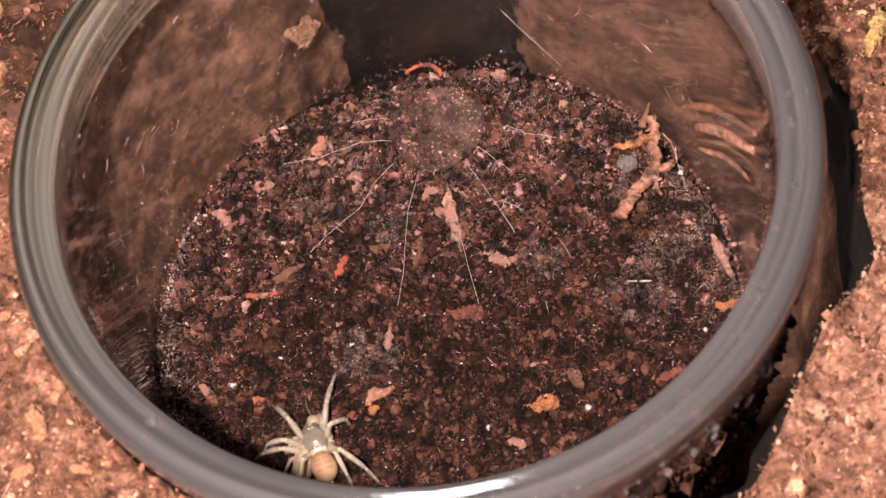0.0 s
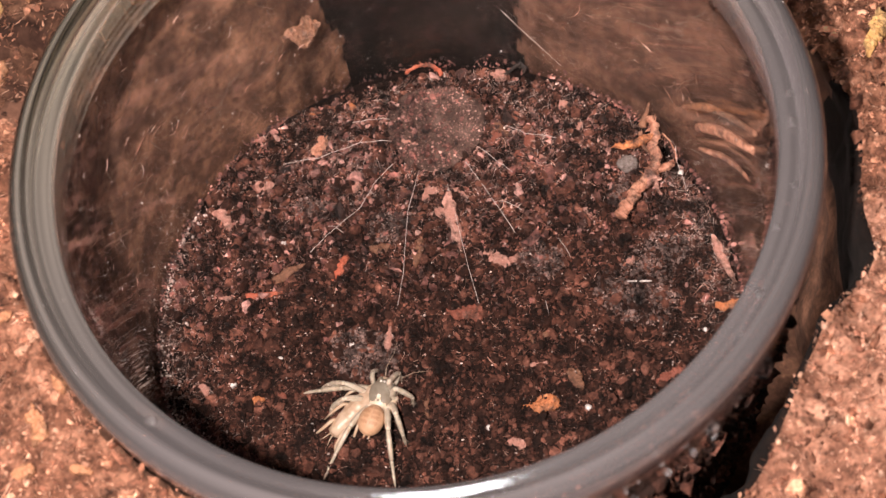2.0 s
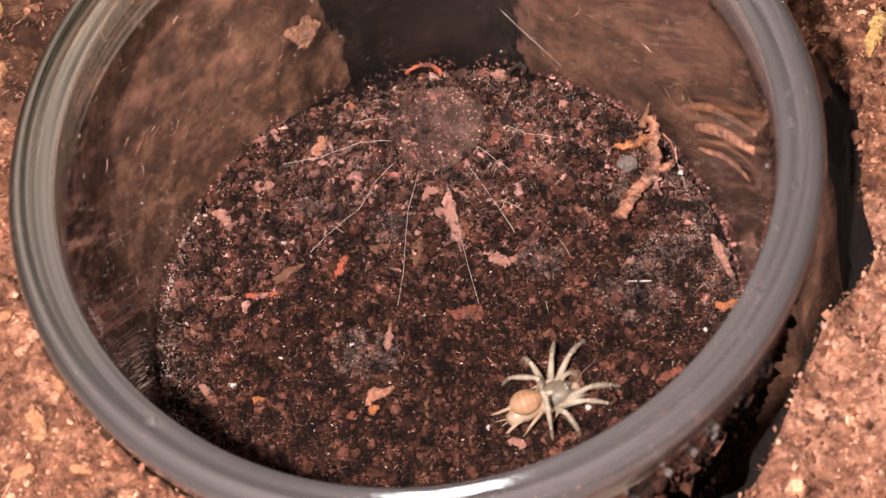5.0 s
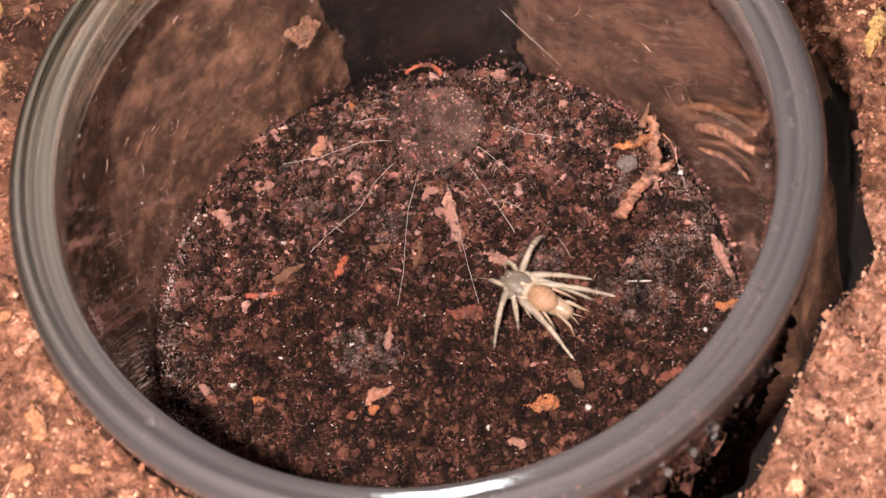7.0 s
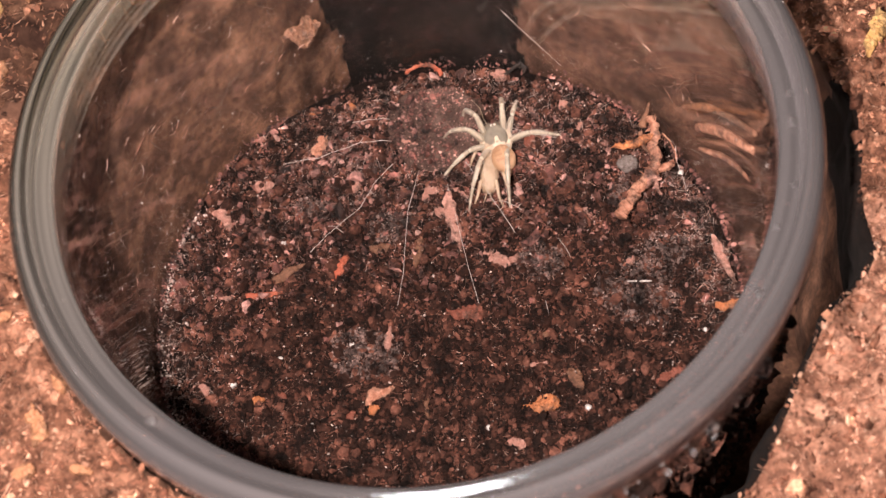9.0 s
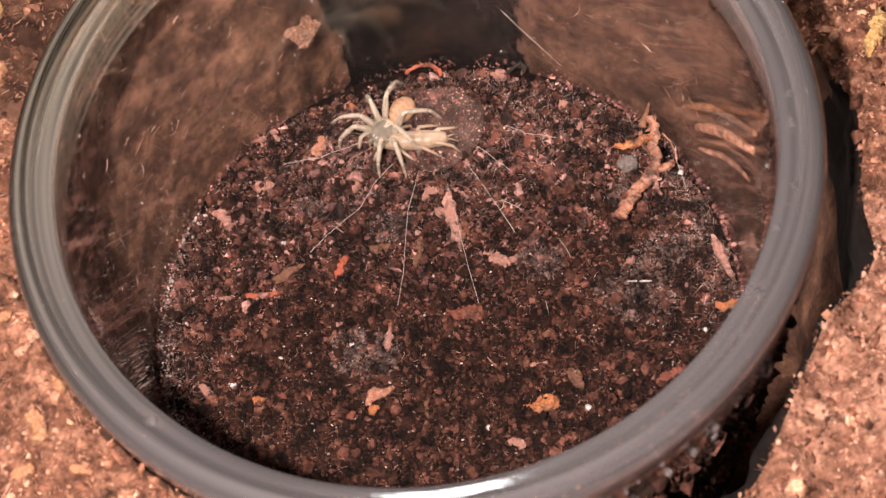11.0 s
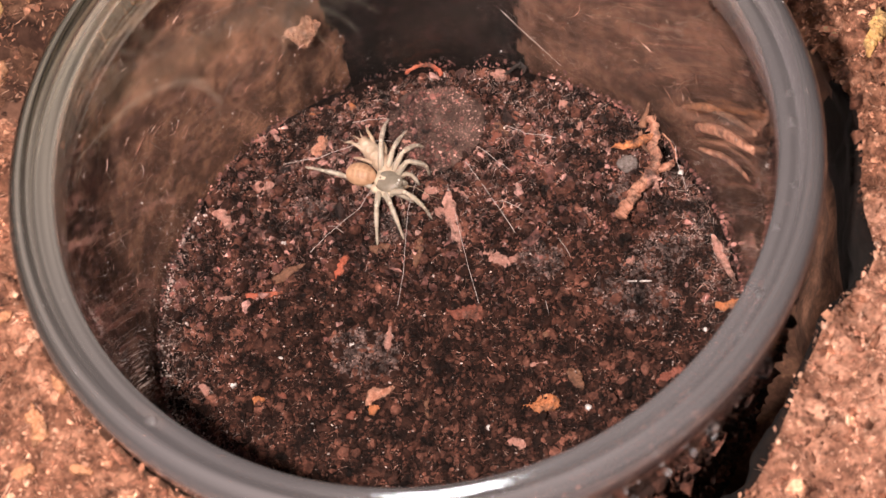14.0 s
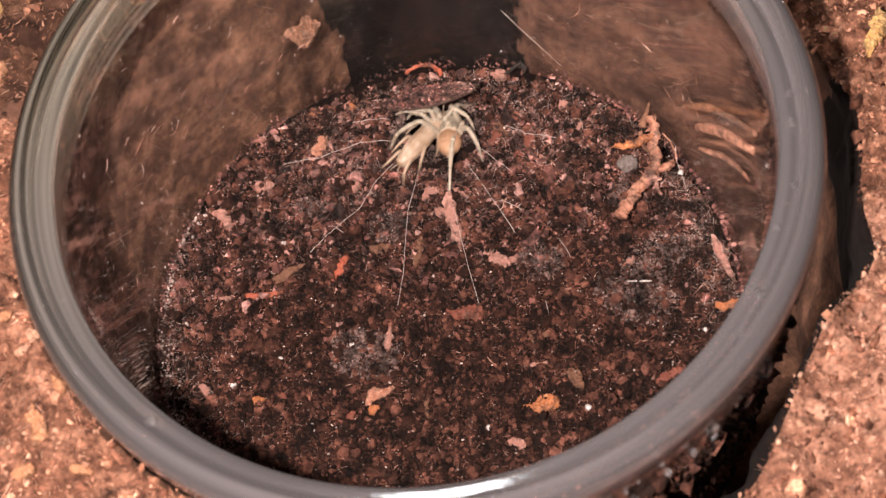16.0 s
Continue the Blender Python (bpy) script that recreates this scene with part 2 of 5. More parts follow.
def sweep(points, radii, sides=8):
    """Points and faces of a round tube along points with its radii, closed at both ends."""
    pts = np.asarray(points, float)
    tang = np.gradient(pts, axis=0)
    tang /= np.linalg.norm(tang, axis=1)[:, None] + 1e-9
    up = np.array([0.0, 0.0, 1.0]) if abs(tang[0][2]) < 0.9 else np.array([1.0, 0.0, 0.0])
    vs, fs = [], []
    for p, t, r in zip(pts, tang, radii):
        a = np.cross(t, up)
        a /= np.linalg.norm(a)
        up = np.cross(a, t)
        for k in range(sides):
            w = 2 * math.pi * k / sides
            vs.append(p + r * (math.cos(w) * a + math.sin(w) * up))
    for i in range(len(pts) - 1):
        for k in range(sides):
            j = (k + 1) % sides
            fs.append((i * sides + k, i * sides + j, (i + 1) * sides + j, (i + 1) * sides + k))
    return vs, fs, sides


def tube(bm, points, radii, sides=8, mat=0):
    vs, fs, n = sweep(points, radii, sides)
    vv = [bm.verts.new(v) for v in vs]
    made = [bm.faces.new([vv[i] for i in f]) for f in fs]
    made.append(bm.faces.new(vv[:n][::-1]))
    made.append(bm.faces.new(vv[-n:]))
    for f in made:
        f.material_index = mat
    return bm


def ball(bm, c, r, turn=0.0, u=16, v=10, mat=0):
    m = Matrix.Translation(c) @ Matrix.Rotation(turn, 4, "Z") @ Matrix.Diagonal((*r, 1))
    got = bmesh.ops.create_uvsphere(bm, u_segments=u, v_segments=v, radius=1, matrix=m)
    for f in {f for w in got["verts"] for f in w.link_faces}:
        f.material_index = mat
    return got["verts"]


def lathe(name, profile, mat, steps=160, closed=True):
    """A ring turned round z from (radius, height) pairs."""
    prof = np.array(profile, float)
    a = np.linspace(0, 2 * np.pi, steps, endpoint=False)
    vs = np.stack([np.outer(np.cos(a), prof[:, 0]), np.outer(np.sin(a), prof[:, 0]), np.outer(np.ones(steps), prof[:, 1])], 2).reshape(-1, 3)
    n = len(prof)
    i, k = np.meshgrid(np.arange(steps), np.arange(n if closed else n - 1), indexing="ij")
    i2, k2 = (i + 1) % steps, (k + 1) % n
    fs = np.stack([i * n + k, i2 * n + k, i2 * n + k2, i * n + k2], 2).reshape(-1, 4)
    return arrays_mesh(name, vs, fs, mat)


def value_noise(x, y, cell, seed):
    """Smooth value noise between -1 and 1 on a plane, vectorised."""
    u, v = np.asarray(x) / cell + 1000.0, np.asarray(y) / cell + 1000.0
    i, j = np.floor(u).astype(np.int64), np.floor(v).astype(np.int64)
    f, g = u - i, v - j
    f, g = f * f * (3 - 2 * f), g * g * (3 - 2 * g)

    def corner(a, b):
        h = (a * 374761393 + b * 668265263 + seed * 1274126177) & 0xFFFFFFFF
        h = ((h ^ (h >> 13)) * 1103515245) & 0xFFFFFFFF
        return ((h ^ (h >> 16)) & 0xFFFF) / 32767.5 - 1

    return (corner(i, j) * (1 - f) + corner(i + 1, j) * f) * (1 - g) + (corner(i, j + 1) * (1 - f) + corner(i + 1, j + 1) * f) * g


def soil_height(x, y):
    """The soil in the glass: nearly level, crumbly, a pit under the trapdoor."""
    x, y = np.asarray(x, float), np.asarray(y, float)
    z = 0.5 * value_noise(x, y, 7, 1) + 0.6 * value_noise(x, y, 2.6, 2) + 0.55 * value_noise(x, y, 1.3, 3) + 0.32 * value_noise(x, y, 0.55, 4)
    z = z - 0.25
    wind = value_noise(x + 0.5 * value_noise(x, y, 1.2, 6), y, 5.0, 5)
    z = z - 0.9 * np.exp(-(wind / 0.035) ** 2) * np.clip(value_noise(x, y, 9.0, 7) * 2 + 0.4, 0, 1)      # fissures
    for px, py, pr in PITS:
        z = z - 1.6 * np.exp(-(((x - px) ** 2 + (y - py) ** 2) / pr ** 2) ** 2)
    d = np.hypot(x - LID[0], y - LID[1])
    calm = np.clip((d - 4.6) / 2.0, 0, 1)
    z = z * calm - 0.25 * (1 - calm)
    e = np.hypot(x - LID[0], y - LID[1] - 1.2)
    return np.where(e < 3.0, -9.0 + np.clip(e / 3.0, 0, 1) * 1.0, z)


def hole_radius(a):
    """How far the peat stands off the glass, by the angle round it."""
    a = np.asarray(a)
    right = np.exp(-((np.angle(np.exp(1j * (a + 0.25)))) / 0.75) ** 2)
    back = np.exp(-((np.angle(np.exp(1j * (a - 1.50)))) / 0.28) ** 2)
    far = np.exp(-((np.angle(np.exp(1j * (a - 0.15)))) / 0.42) ** 2)
    near = np.exp(-((np.angle(np.exp(1j * (a + 1.08)))) / 0.27) ** 2)
    notch = np.exp(-((np.angle(np.exp(1j * (a + 0.42)))) / 0.13) ** 2)
    return 31.85 + 1.5 * right + 3.6 * far + 3.6 * near + 2.3 * notch + 11.0 * back + 0.25 * value_noise(a * 20, 0 * a, 4, 9)


def peat_height(x, y):
    x, y = np.asarray(x, float), np.asarray(y, float)
    dip = -5.5 * np.exp(-((np.arctan2(y, x) - 0.22) / 0.48) ** 2)
    mound = 3.6 * np.exp(-((x - 42) ** 2 + (y + 28) ** 2) / 12.0 ** 2)
    return 26.0 + 2.6 * np.clip(-x / 20, -0.2, 1) + mound + dip + 1.8 * value_noise(x, y, 19, 21) + 0.9 * value_noise(x, y, 6, 22) + 0.75 * value_noise(x, y, 2.4, 23) + 0.55 * value_noise(x, y, 1.0, 24) + 0.22 * value_noise(x, y, 0.55, 25)


def on_mound(x, y):
    """Where the peat lies palest: on the mound beside the glass."""
    return np.hypot(x - 38, y + 34) + 3.0 * value_noise(x, y, 4, 47) < 25


# ---- base crumb shapes for loose matter ----
def _crumb_base():
    g = (1 + 5 ** 0.5) / 2
    v = np.array([(-1, g, 0), (1, g, 0), (-1, -g, 0), (1, -g, 0), (0, -1, g), (0, 1, g), (0, -1, -g), (0, 1, -g), (g, 0, -1), (g, 0, 1), (-g, 0, -1), (-g, 0, 1)], float)
    v /= np.linalg.norm(v[0])
    f = [(a, b, c) for a in range(12) for b in range(a + 1, 12) for c in range(b + 1, 12)
         if all(np.linalg.norm(v[p] - v[q]) < 1.1 for p, q in ((a, b), (b, c), (a, c)))]
    f = [t if np.dot(np.cross(v[t[1]] - v[t[0]], v[t[2]] - v[t[0]]), v[t[0]]) > 0 else t[::-1] for t in f]
    return v, np.array(f)


def random_turns(n):
    q = rng.normal(size=(n, 4))
    q /= np.linalg.norm(q, axis=1)[:, None]
    w, x, y, z = q.T
    return np.stack([1 - 2 * (y * y + z * z), 2 * (x * y - z * w), 2 * (x * z + y * w), 2 * (x * y + z * w), 1 - 2 * (x * x + z * z), 2 * (y * z - x * w),
                     2 * (x * z - y * w), 2 * (y * z + x * w), 1 - 2 * (x * x + y * y)], 1).reshape(n, 3, 3)


def crumbs(name, centres, sizes, mat, flat=0.45, parent=None, jag=0.6):
    """Many uneven crumbs joined in one mesh."""
    v, f = _crumb_base()
    n = len(centres)
    shape = sizes[:, None] * np.stack([rng.uniform(0.7, 1.4, n), rng.uniform(0.5, 1.0, n), rng.uniform(flat, 1.0, n)], 1)
    pts = v[None] * shape[:, None, :] * rng.uniform(jag, 1.3, (n, 12, 1))
    pts = np.einsum("nij,nkj->nki", random_turns(n), pts) + centres[:, None, :]
    faces = f[None] + (np.arange(n) * 12)[:, None, None]
    ob = new(name, arrays_mesh(name, pts.reshape(-1, 3), faces.reshape(-1, 3), mat, smooth=False))
    ob.parent = parent
    return ob


def fibres(name, centres, lengths, thick, mat, tilt=0.35, parent=None, curl=0.3):
    """Many short bent three-sided hairs joined in one mesh."""
    n = len(centres)
    a, e = rng.uniform(0, 2 * np.pi, n), rng.normal(0, tilt, n)
    d = np.stack([np.cos(a) * np.cos(e), np.sin(a) * np.cos(e), np.sin(e)], 1)
    side = np.stack([-np.sin(a), np.cos(a), 0 * a], 1)
    up = np.cross(d, side)
    bend = rng.normal(0, curl, (n, 1)) * side + rng.normal(0, 0.35, (n, 1)) * up
    rows = []
    for s in (-0.5, -0.17, 0.17, 0.5):
        mid = centres + lengths[:, None] * (s * d + (0.25 - s * s) * bend)
        for k in range(3):
            w = 2 * math.pi * k / 3
            r = thick * (1.0 - 0.8 * abs(s))
            rows.append(mid + r[:, None] * (math.cos(w) * side + math.sin(w) * up))
    pts = np.stack(rows, 1)
    quads = [(4 * 0 + i * 3 + k, i * 3 + (k + 1) % 3, (i + 1) * 3 + (k + 1) % 3, (i + 1) * 3 + k) for i in range(3) for k in range(3)]
    faces = np.array(quads)[None] + (np.arange(n) * 12)[:, None, None]
    ob = new(name, arrays_mesh(name, pts.reshape(-1, 3), faces.reshape(-1, 4), mat, smooth=True))
    ob.parent = parent
    return ob


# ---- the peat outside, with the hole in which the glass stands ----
DARK_FROM, DARK_TO = 64, 99          # a darker pocket in the peat wall behind the glass, in degrees


def build_ground():
    a = np.linspace(0, 2 * np.pi, 900, endpoint=False)
    hole = hole_radius(a)
    rings = [(hole * 0 + 0.01, np.full_like(a, -16.0)), (hole * 0.6, np.full_like(a, -16.0))]
    for z in np.linspace(-16, 24, 26):
        top = peat_height(hole * np.cos(a), hole * np.sin(a)) - 0.8
        z = np.minimum(z, top)
        rr = hole - 1.2 * (24 - z) / 40 + 0.6 * value_noise(a * 33, z, 2.0, 31) + 0.9 * value_noise(a * 33, z, 7.0, 32)
        rings.append((np.maximum(rr, 31.72), z))
    for k, dr in enumerate(np.concatenate([np.arange(0.1, 34, 0.45), np.geomspace(36, 420, 24)])):
        r = hole + dr
        z = peat_height(r * np.cos(a), r * np.sin(a))
        soft = np.clip(dr / 2.0, 0, 1)
        rings.append((r, z - 0.3 * (1 - soft)))
    r, z = np.stack([q[0] for q in rings]), np.stack([q[1] for q in rings])
    vs = np.stack([r * np.cos(a), r * np.sin(a), z], 2).reshape(-1, 3)
    n, m = r.shape
    i, k = np.meshgrid(np.arange(n - 1), np.arange(m), indexing="ij")
    k2 = (k + 1) % m
    fs = np.stack([i * m + k, (i + 1) * m + k, (i + 1) * m + k2, i * m + k2], 2).reshape(-1, 4)
    ground = new("ground", arrays_mesh("ground", vs, fs, [PEAT, SHADED_PEAT, DARK_PEAT, DIMMER_PEAT, PALE_PEAT]))
    # Wall faces take the darkened peats in place of shade.
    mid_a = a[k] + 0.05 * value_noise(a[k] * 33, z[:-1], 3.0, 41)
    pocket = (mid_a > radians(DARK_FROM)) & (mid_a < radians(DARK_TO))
    # The gap on the right gets the darkest colour for its shadow.
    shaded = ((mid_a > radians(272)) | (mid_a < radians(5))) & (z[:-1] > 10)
    dimmer = mid_a <= radians(DARK_FROM)
    index = np.where(i > 28, 0, np.where(pocket | shaded, 2, np.where(dimmer, 3, 1))).astype(np.int32)
    patchy = value_noise(r[:-1] * np.cos(a)[None], r[:-1] * np.sin(a)[None], 3.0, 43)      # darker colour stands in for shade on the peat at the back left
    dusky = (i > 28) & (np.abs(a[k] - radians(146)) < radians(15) + 0.1 * patchy) & (r[:-1] < 52 + 6 * patchy)
    index = np.where(dusky, np.where(patchy > 0.1, 1, 3), index).astype(np.int32)
    gx, gy = (r[:-1] * np.cos(a)[None]).reshape(index.shape), (r[:-1] * np.sin(a)[None]).reshape(index.shape)
    index = np.where((i > 28) & on_mound(gx, gy), 4, index).astype(np.int32)
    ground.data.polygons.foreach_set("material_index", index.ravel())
    tagged(ground, "dry brown coconut peat with a hollow round the glass", "peat ground", kind="structure")
    return ground


ground = build_ground()

n = 78000
a, d = rng.uniform(0, 2 * np.pi, n), rng.uniform(0, 1, n) ** 0.7 * 34
rr = hole_radius(a) + d
keep = ((np.abs(rr * np.cos(a)) > 20) | (rng.uniform(0, 1, n) < 0.3)) & ((np.abs(a - radians(146)) > radians(13)) | (rng.uniform(0, 1, n) < 0.25))
x, y = (rr * np.cos(a))[keep], (rr * np.sin(a))[keep]
size = np.clip(rng.lognormal(-2.0, 0.55, len(x)), 0.06, 0.9)
dry = on_mound(x, y)
pale_crumbs = crumbs("pale_crumbs", np.stack([x, y, peat_height(x, y) + size * 0.25], 1)[dry], size[dry], PALE_CRUMB, 0.3, jag=0.45)
tagged(pale_crumbs, "loose pale peat crumbs on the mound", "peat crumbs", kind="stuff")
x, y, size = x[~dry], y[~dry], size[~dry]
peat_crumbs = crumbs("peat_crumbs", np.stack([x, y, peat_height(x, y) + size * 0.25], 1), size, PEAT_CRUMB, 0.3, jag=0.45)
tagged(peat_crumbs, "loose dry orange-brown peat crumbs on the ground", "peat crumbs", kind="stuff")
n = 5200
a = rng.uniform(0, 2 * np.pi, n)
rr = hole_radius(a) + rng.uniform(0.2, 24, n)
x, y = rr * np.cos(a), rr * np.sin(a)
keep = np.abs(a - radians(146)) > radians(12)
x, y = x[keep], y[keep]
size = np.clip(rng.lognormal(-1.15, 0.45, len(x)), 0.15, 0.95)
peat_flakes = crumbs("peat_flakes", np.stack([x, y, peat_height(x, y) + size * 0.2], 1), size, PEAT_FLAKE, 0.16, jag=0.35)
tagged(peat_flakes, "ragged tan and brown bark flakes in the dry peat", "peat flakes", kind="stuff")
n = 16000
a = rng.uniform(0, 2 * np.pi, n)
rr = hole_radius(a) + rng.uniform(0.3, 26, n)
x, y = rr * np.cos(a), rr * np.sin(a)
peat_fibres = fibres("peat_fibres", np.stack([x, y, peat_height(x, y) + 0.2], 1), np.clip(rng.lognormal(-0.7, 0.5, n), 0.25, 2.2), rng.uniform(0.015, 0.05, n), PEAT_FIBRE)
tagged(peat_fibres, "short brown coconut fibres lying on the peat", "peat fibres", kind="stuff")

# roots and fibres pressed flat against the outside of the glass
def on_wall(name, n, sectors, radius, long, thick, mat):
    """Short bent fibres lying on an upright round wall; sectors: from and to in degrees, from and to in height."""
    vs, fs, base = [], [], 0
    for k in range(n):
        a_from, a_to, z_from, z_to = sectors[k % len(sectors)]
        a0, z0 = radians(rng.uniform(a_from, a_to)), rng.uniform(z_from, z_to)
        t, length, bend, wide = rng.uniform(-1.4, 1.4), long * rng.lognormal(0, 0.5), rng.normal(0, 0.5), thick * rng.uniform(0.4, 1.6)
        path = []
        for s in np.linspace(-0.5, 0.5, 6):
            u, v = length * (s * math.cos(t) - bend * s * s * math.sin(t)), length * (s * math.sin(t) + bend * s * s * math.cos(t))
            path.append((radius * math.cos(a0 + u / radius), radius * math.sin(a0 + u / radius), z0 + v))
        v, f, _ = sweep(path, [wide * q for q in (0.4, 0.9, 1.0, 1.0, 0.8, 0.3)], 4)
        vs += v
        fs += [tuple(i + base for i in q) for q in f]
        base += len(v)
    return new(name, arrays_mesh(name, vs, fs, mat))


tagged(on_wall("pressed_fibres", 200, ((100, 205, 2, 28), (100, 160, 8, 28), (8, 60, 3, 24)), 31.7, 1.1, 0.05, FIBRE), "tan roots and fibres pressed against the outside of the glass", "plant fibres", kind="stuff")
tagged(on_wall("glass_smears", 90, ((120, 175, 10, 29), (100, 175, 2, 29), (2, 60, 3, 26)), 28.2, 0.45, 0.03, GRAINS), "small pale smears and drops drying on the inside of the glass", "glass smears", kind="stuff")


def pressed_root(ends, thick, mat, seed):
    """A root squeezed between peat and glass; ends: degrees round the glass and heights."""
    q = np.random.default_rng(seed)
    path = []
    for s in np.linspace(0, 1, 24):
        a = radians(np.interp(s, np.linspace(0, 1, len(ends)), [e[0] for e in ends]))
        z = np.interp(s, np.linspace(0, 1, len(ends)), [e[1] for e in ends])
        path.append((31.75 * math.cos(a), 31.75 * math.sin(a), z + 0.25 * math.sin(5 * s + seed)))
    bm = bmesh.new()
    tube(bm, path, [thick * (0.55 + 0.45 * math.sin(math.pi * min(1, 0.15 + 0.8 * s))) * q.uniform(0.85, 1.15) for s in np.linspace(0, 1, 24)], 8)
    return tagged(part("pressed_root", bm, mat), "flat orange-brown root pressed between peat and glass", "root", "roots behind the glass")


for seed, (thick, ends) in enumerate(((0.42, ((27, 5), (19, 10), (3, 18.5))), (0.62, ((23, 3.6), (15, 9), (3, 15.4))), (0.25, ((23, 1.4), (15, 7), (3, 13.0))), (0.36, ((22, 0.4), (15, 4.8), (3, 9.8))))):
    pressed_root(ends, thick, (BARK_BROWN, BARK_ROOT)[seed % 2], seed)

# ---- the glass ----
glass_cup = new("glass_cup")
tagged(glass_cup, "thick clear glass cup with a rounded rim, sunk in the peat", "glass cup")
lip = [(31.62, 28.2), (31.75, 29.5), (31.98, 30.6)]
for k in range(13):                                   # the rounded outer shoulder
    w = math.pi / 2 * k / 12
    lip.append((30.5 + 1.5 * math.cos(w), 32.2 + 1.8 * math.sin(w)))
for k in range(1, 15):                                # the top falls to the inside in a bevel of about 27 degrees
    q = k / 14
    lip.append((30.5 - 2.1 * q, RIM - 1.02 * q + 0.30 * max(0.0, 0.35 - q) - 0.105 * min(1.0, q / 0.35) - 0.9 * max(0.0, q - 0.8) ** 1.3))
lip += [(28.38, 31.2), (28.5, 29.6), (28.62, 28.2)]
rim = new("rim", lathe("rim", lip, LIP, 240, closed=False))
rim.parent = glass_cup
tagged(rim, "scuffed rounded glass rim with a bluish grey sheen put into its colour")
profile = [(28.62, 28.2), (28.45, 22), (28.3, 12), (28.1, 0), (28.0, -10), (26.5, -12.5), (0.2, -12.6), (0.2, -15.8), (28.5, -15.6), (29.6, -13), (30.0, 0), (30.8, 15), (31.4, 24), (31.62, 28.2)]
cup_wall = new("cup_wall", lathe("cup_wall", profile, GLASS, 240, closed=False))
cup_wall.parent = glass_cup
cup_wall.visible_shadow = False


n = 18
a, z = np.radians(rng.uniform(-78, -40, n)), rng.uniform(22.5, 29.0, n)
size = np.clip(rng.lognormal(-0.95, 0.4, n), 0.15, 0.75)
r = 31.35 + (z - 24) * 0.06 + 0.25 * size
drops = crumbs("water_drops", np.stack([r * np.cos(a), r * np.sin(a), z], 1), size, WATER, 0.7, jag=0.9)
drops.data.polygons.foreach_set("use_smooth", np.full(len(drops.data.polygons), True))
tagged(drops, "cloudy water drops on the outside of the glass", "water drops", kind="stuff")


# Wet peat on the glass; its dark colour also stands for the gap's shade.
n = 2600
a, z = np.radians(rng.uniform(-84, -30, n)), rng.uniform(-6, 25, n)
keep = rng.uniform(0, 1, n) < 0.55 + 0.45 * value_noise(a * 31, z, 3.0, 81)
a, z = a[keep], z[keep]
size = np.clip(rng.lognormal(-0.9, 0.45, len(a)), 0.12, 1.0)
r = np.interp(z, (-6, 0, 15, 24, 29), (29.8, 30.0, 30.8, 31.4, 31.65)) + 0.12 * size
wet_clumps = crumbs("wet_clumps", np.stack([r * np.cos(a), r * np.sin(a), z], 1), size, CRUMB, 0.25, jag=0.5)
tagged(wet_clumps, "wet dark peat crumbs on the glass, also standing in for the gap's shade", "peat crumbs", kind="stuff")


# ---- the soil in the glass ----
def build_soil():
    step, reach = 0.22, 28.0
    g = np.arange(-reach, reach + step, step)
    x, y = np.meshgrid(g, g, indexing="ij")
    rad = np.hypot(x, y)
    pull = np.minimum(1.0, 27.9 / np.maximum(rad, 1e-6))
    x, y = x * pull, y * pull
    z = soil_height(x, y)
    m = len(g)
    vs = np.stack([x, y, z], 2).reshape(-1, 3)
    i, k = np.meshgrid(np.arange(m - 1), np.arange(m - 1), indexing="ij")
    fs = np.stack([i * m + k, (i + 1) * m + k, (i + 1) * m + k + 1, i * m + k + 1], 2).reshape(-1, 4)
    fs = fs[(rad.reshape(-1)[fs] < 28.3).all(1)]
    ob = new("soil", arrays_mesh("soil", vs, fs, SOIL))
    return tagged(ob, "dark damp crumbly potting soil filling the glass cup", "soil", kind="structure")


soil = build_soil()
soil_flank = new("soil_flank", lathe("soil_flank", [(27.92, 0.1), (27.85, -9.5), (26.4, -12.3), (0.5, -12.4)], SOIL, 160, closed=False))
tagged(soil_flank, "dark damp soil standing against the glass", "soil", kind="structure")


def scatter(n, inner=27.6):
    a, d = rng.uniform(0, 2 * np.pi, n), inner * np.sqrt(rng.uniform(0, 1, n))
    x, y = d * np.cos(a), d * np.sin(a)
    keep = np.hypot(x - LID[0], y - LID[1]) > LID[2] - 0.1
    return x[keep], y[keep]


x, y = scatter(50000)
size = np.clip(rng.lognormal(-1.8, 0.55, len(x)), 0.05, 0.75)
soil_crumbs = crumbs("soil_crumbs", np.stack([x, y, soil_height(x, y) + size * 0.15], 1), size, CRUMB, 0.35)
tagged(soil_crumbs, "dark brown damp soil crumbs on the soil", "soil crumbs", kind="stuff")
x, y = scatter(13000)
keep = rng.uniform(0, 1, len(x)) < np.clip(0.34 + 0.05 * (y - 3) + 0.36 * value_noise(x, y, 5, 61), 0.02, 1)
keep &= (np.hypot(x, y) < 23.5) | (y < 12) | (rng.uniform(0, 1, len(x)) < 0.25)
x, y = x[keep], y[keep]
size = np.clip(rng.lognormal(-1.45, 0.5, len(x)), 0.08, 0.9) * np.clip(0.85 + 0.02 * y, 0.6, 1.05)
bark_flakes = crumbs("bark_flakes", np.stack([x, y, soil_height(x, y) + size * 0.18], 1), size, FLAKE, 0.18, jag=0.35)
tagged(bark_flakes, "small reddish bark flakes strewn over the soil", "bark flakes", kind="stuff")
x, y = scatter(11000)
length = np.clip(rng.lognormal(-0.75, 0.5, len(x)), 0.2, 2.2)
soil_fibres = fibres("soil_fibres", np.stack([x, y, soil_height(x, y) + 0.2], 1), length, rng.uniform(0.012, 0.05, len(x)), FIBRE, 0.45)
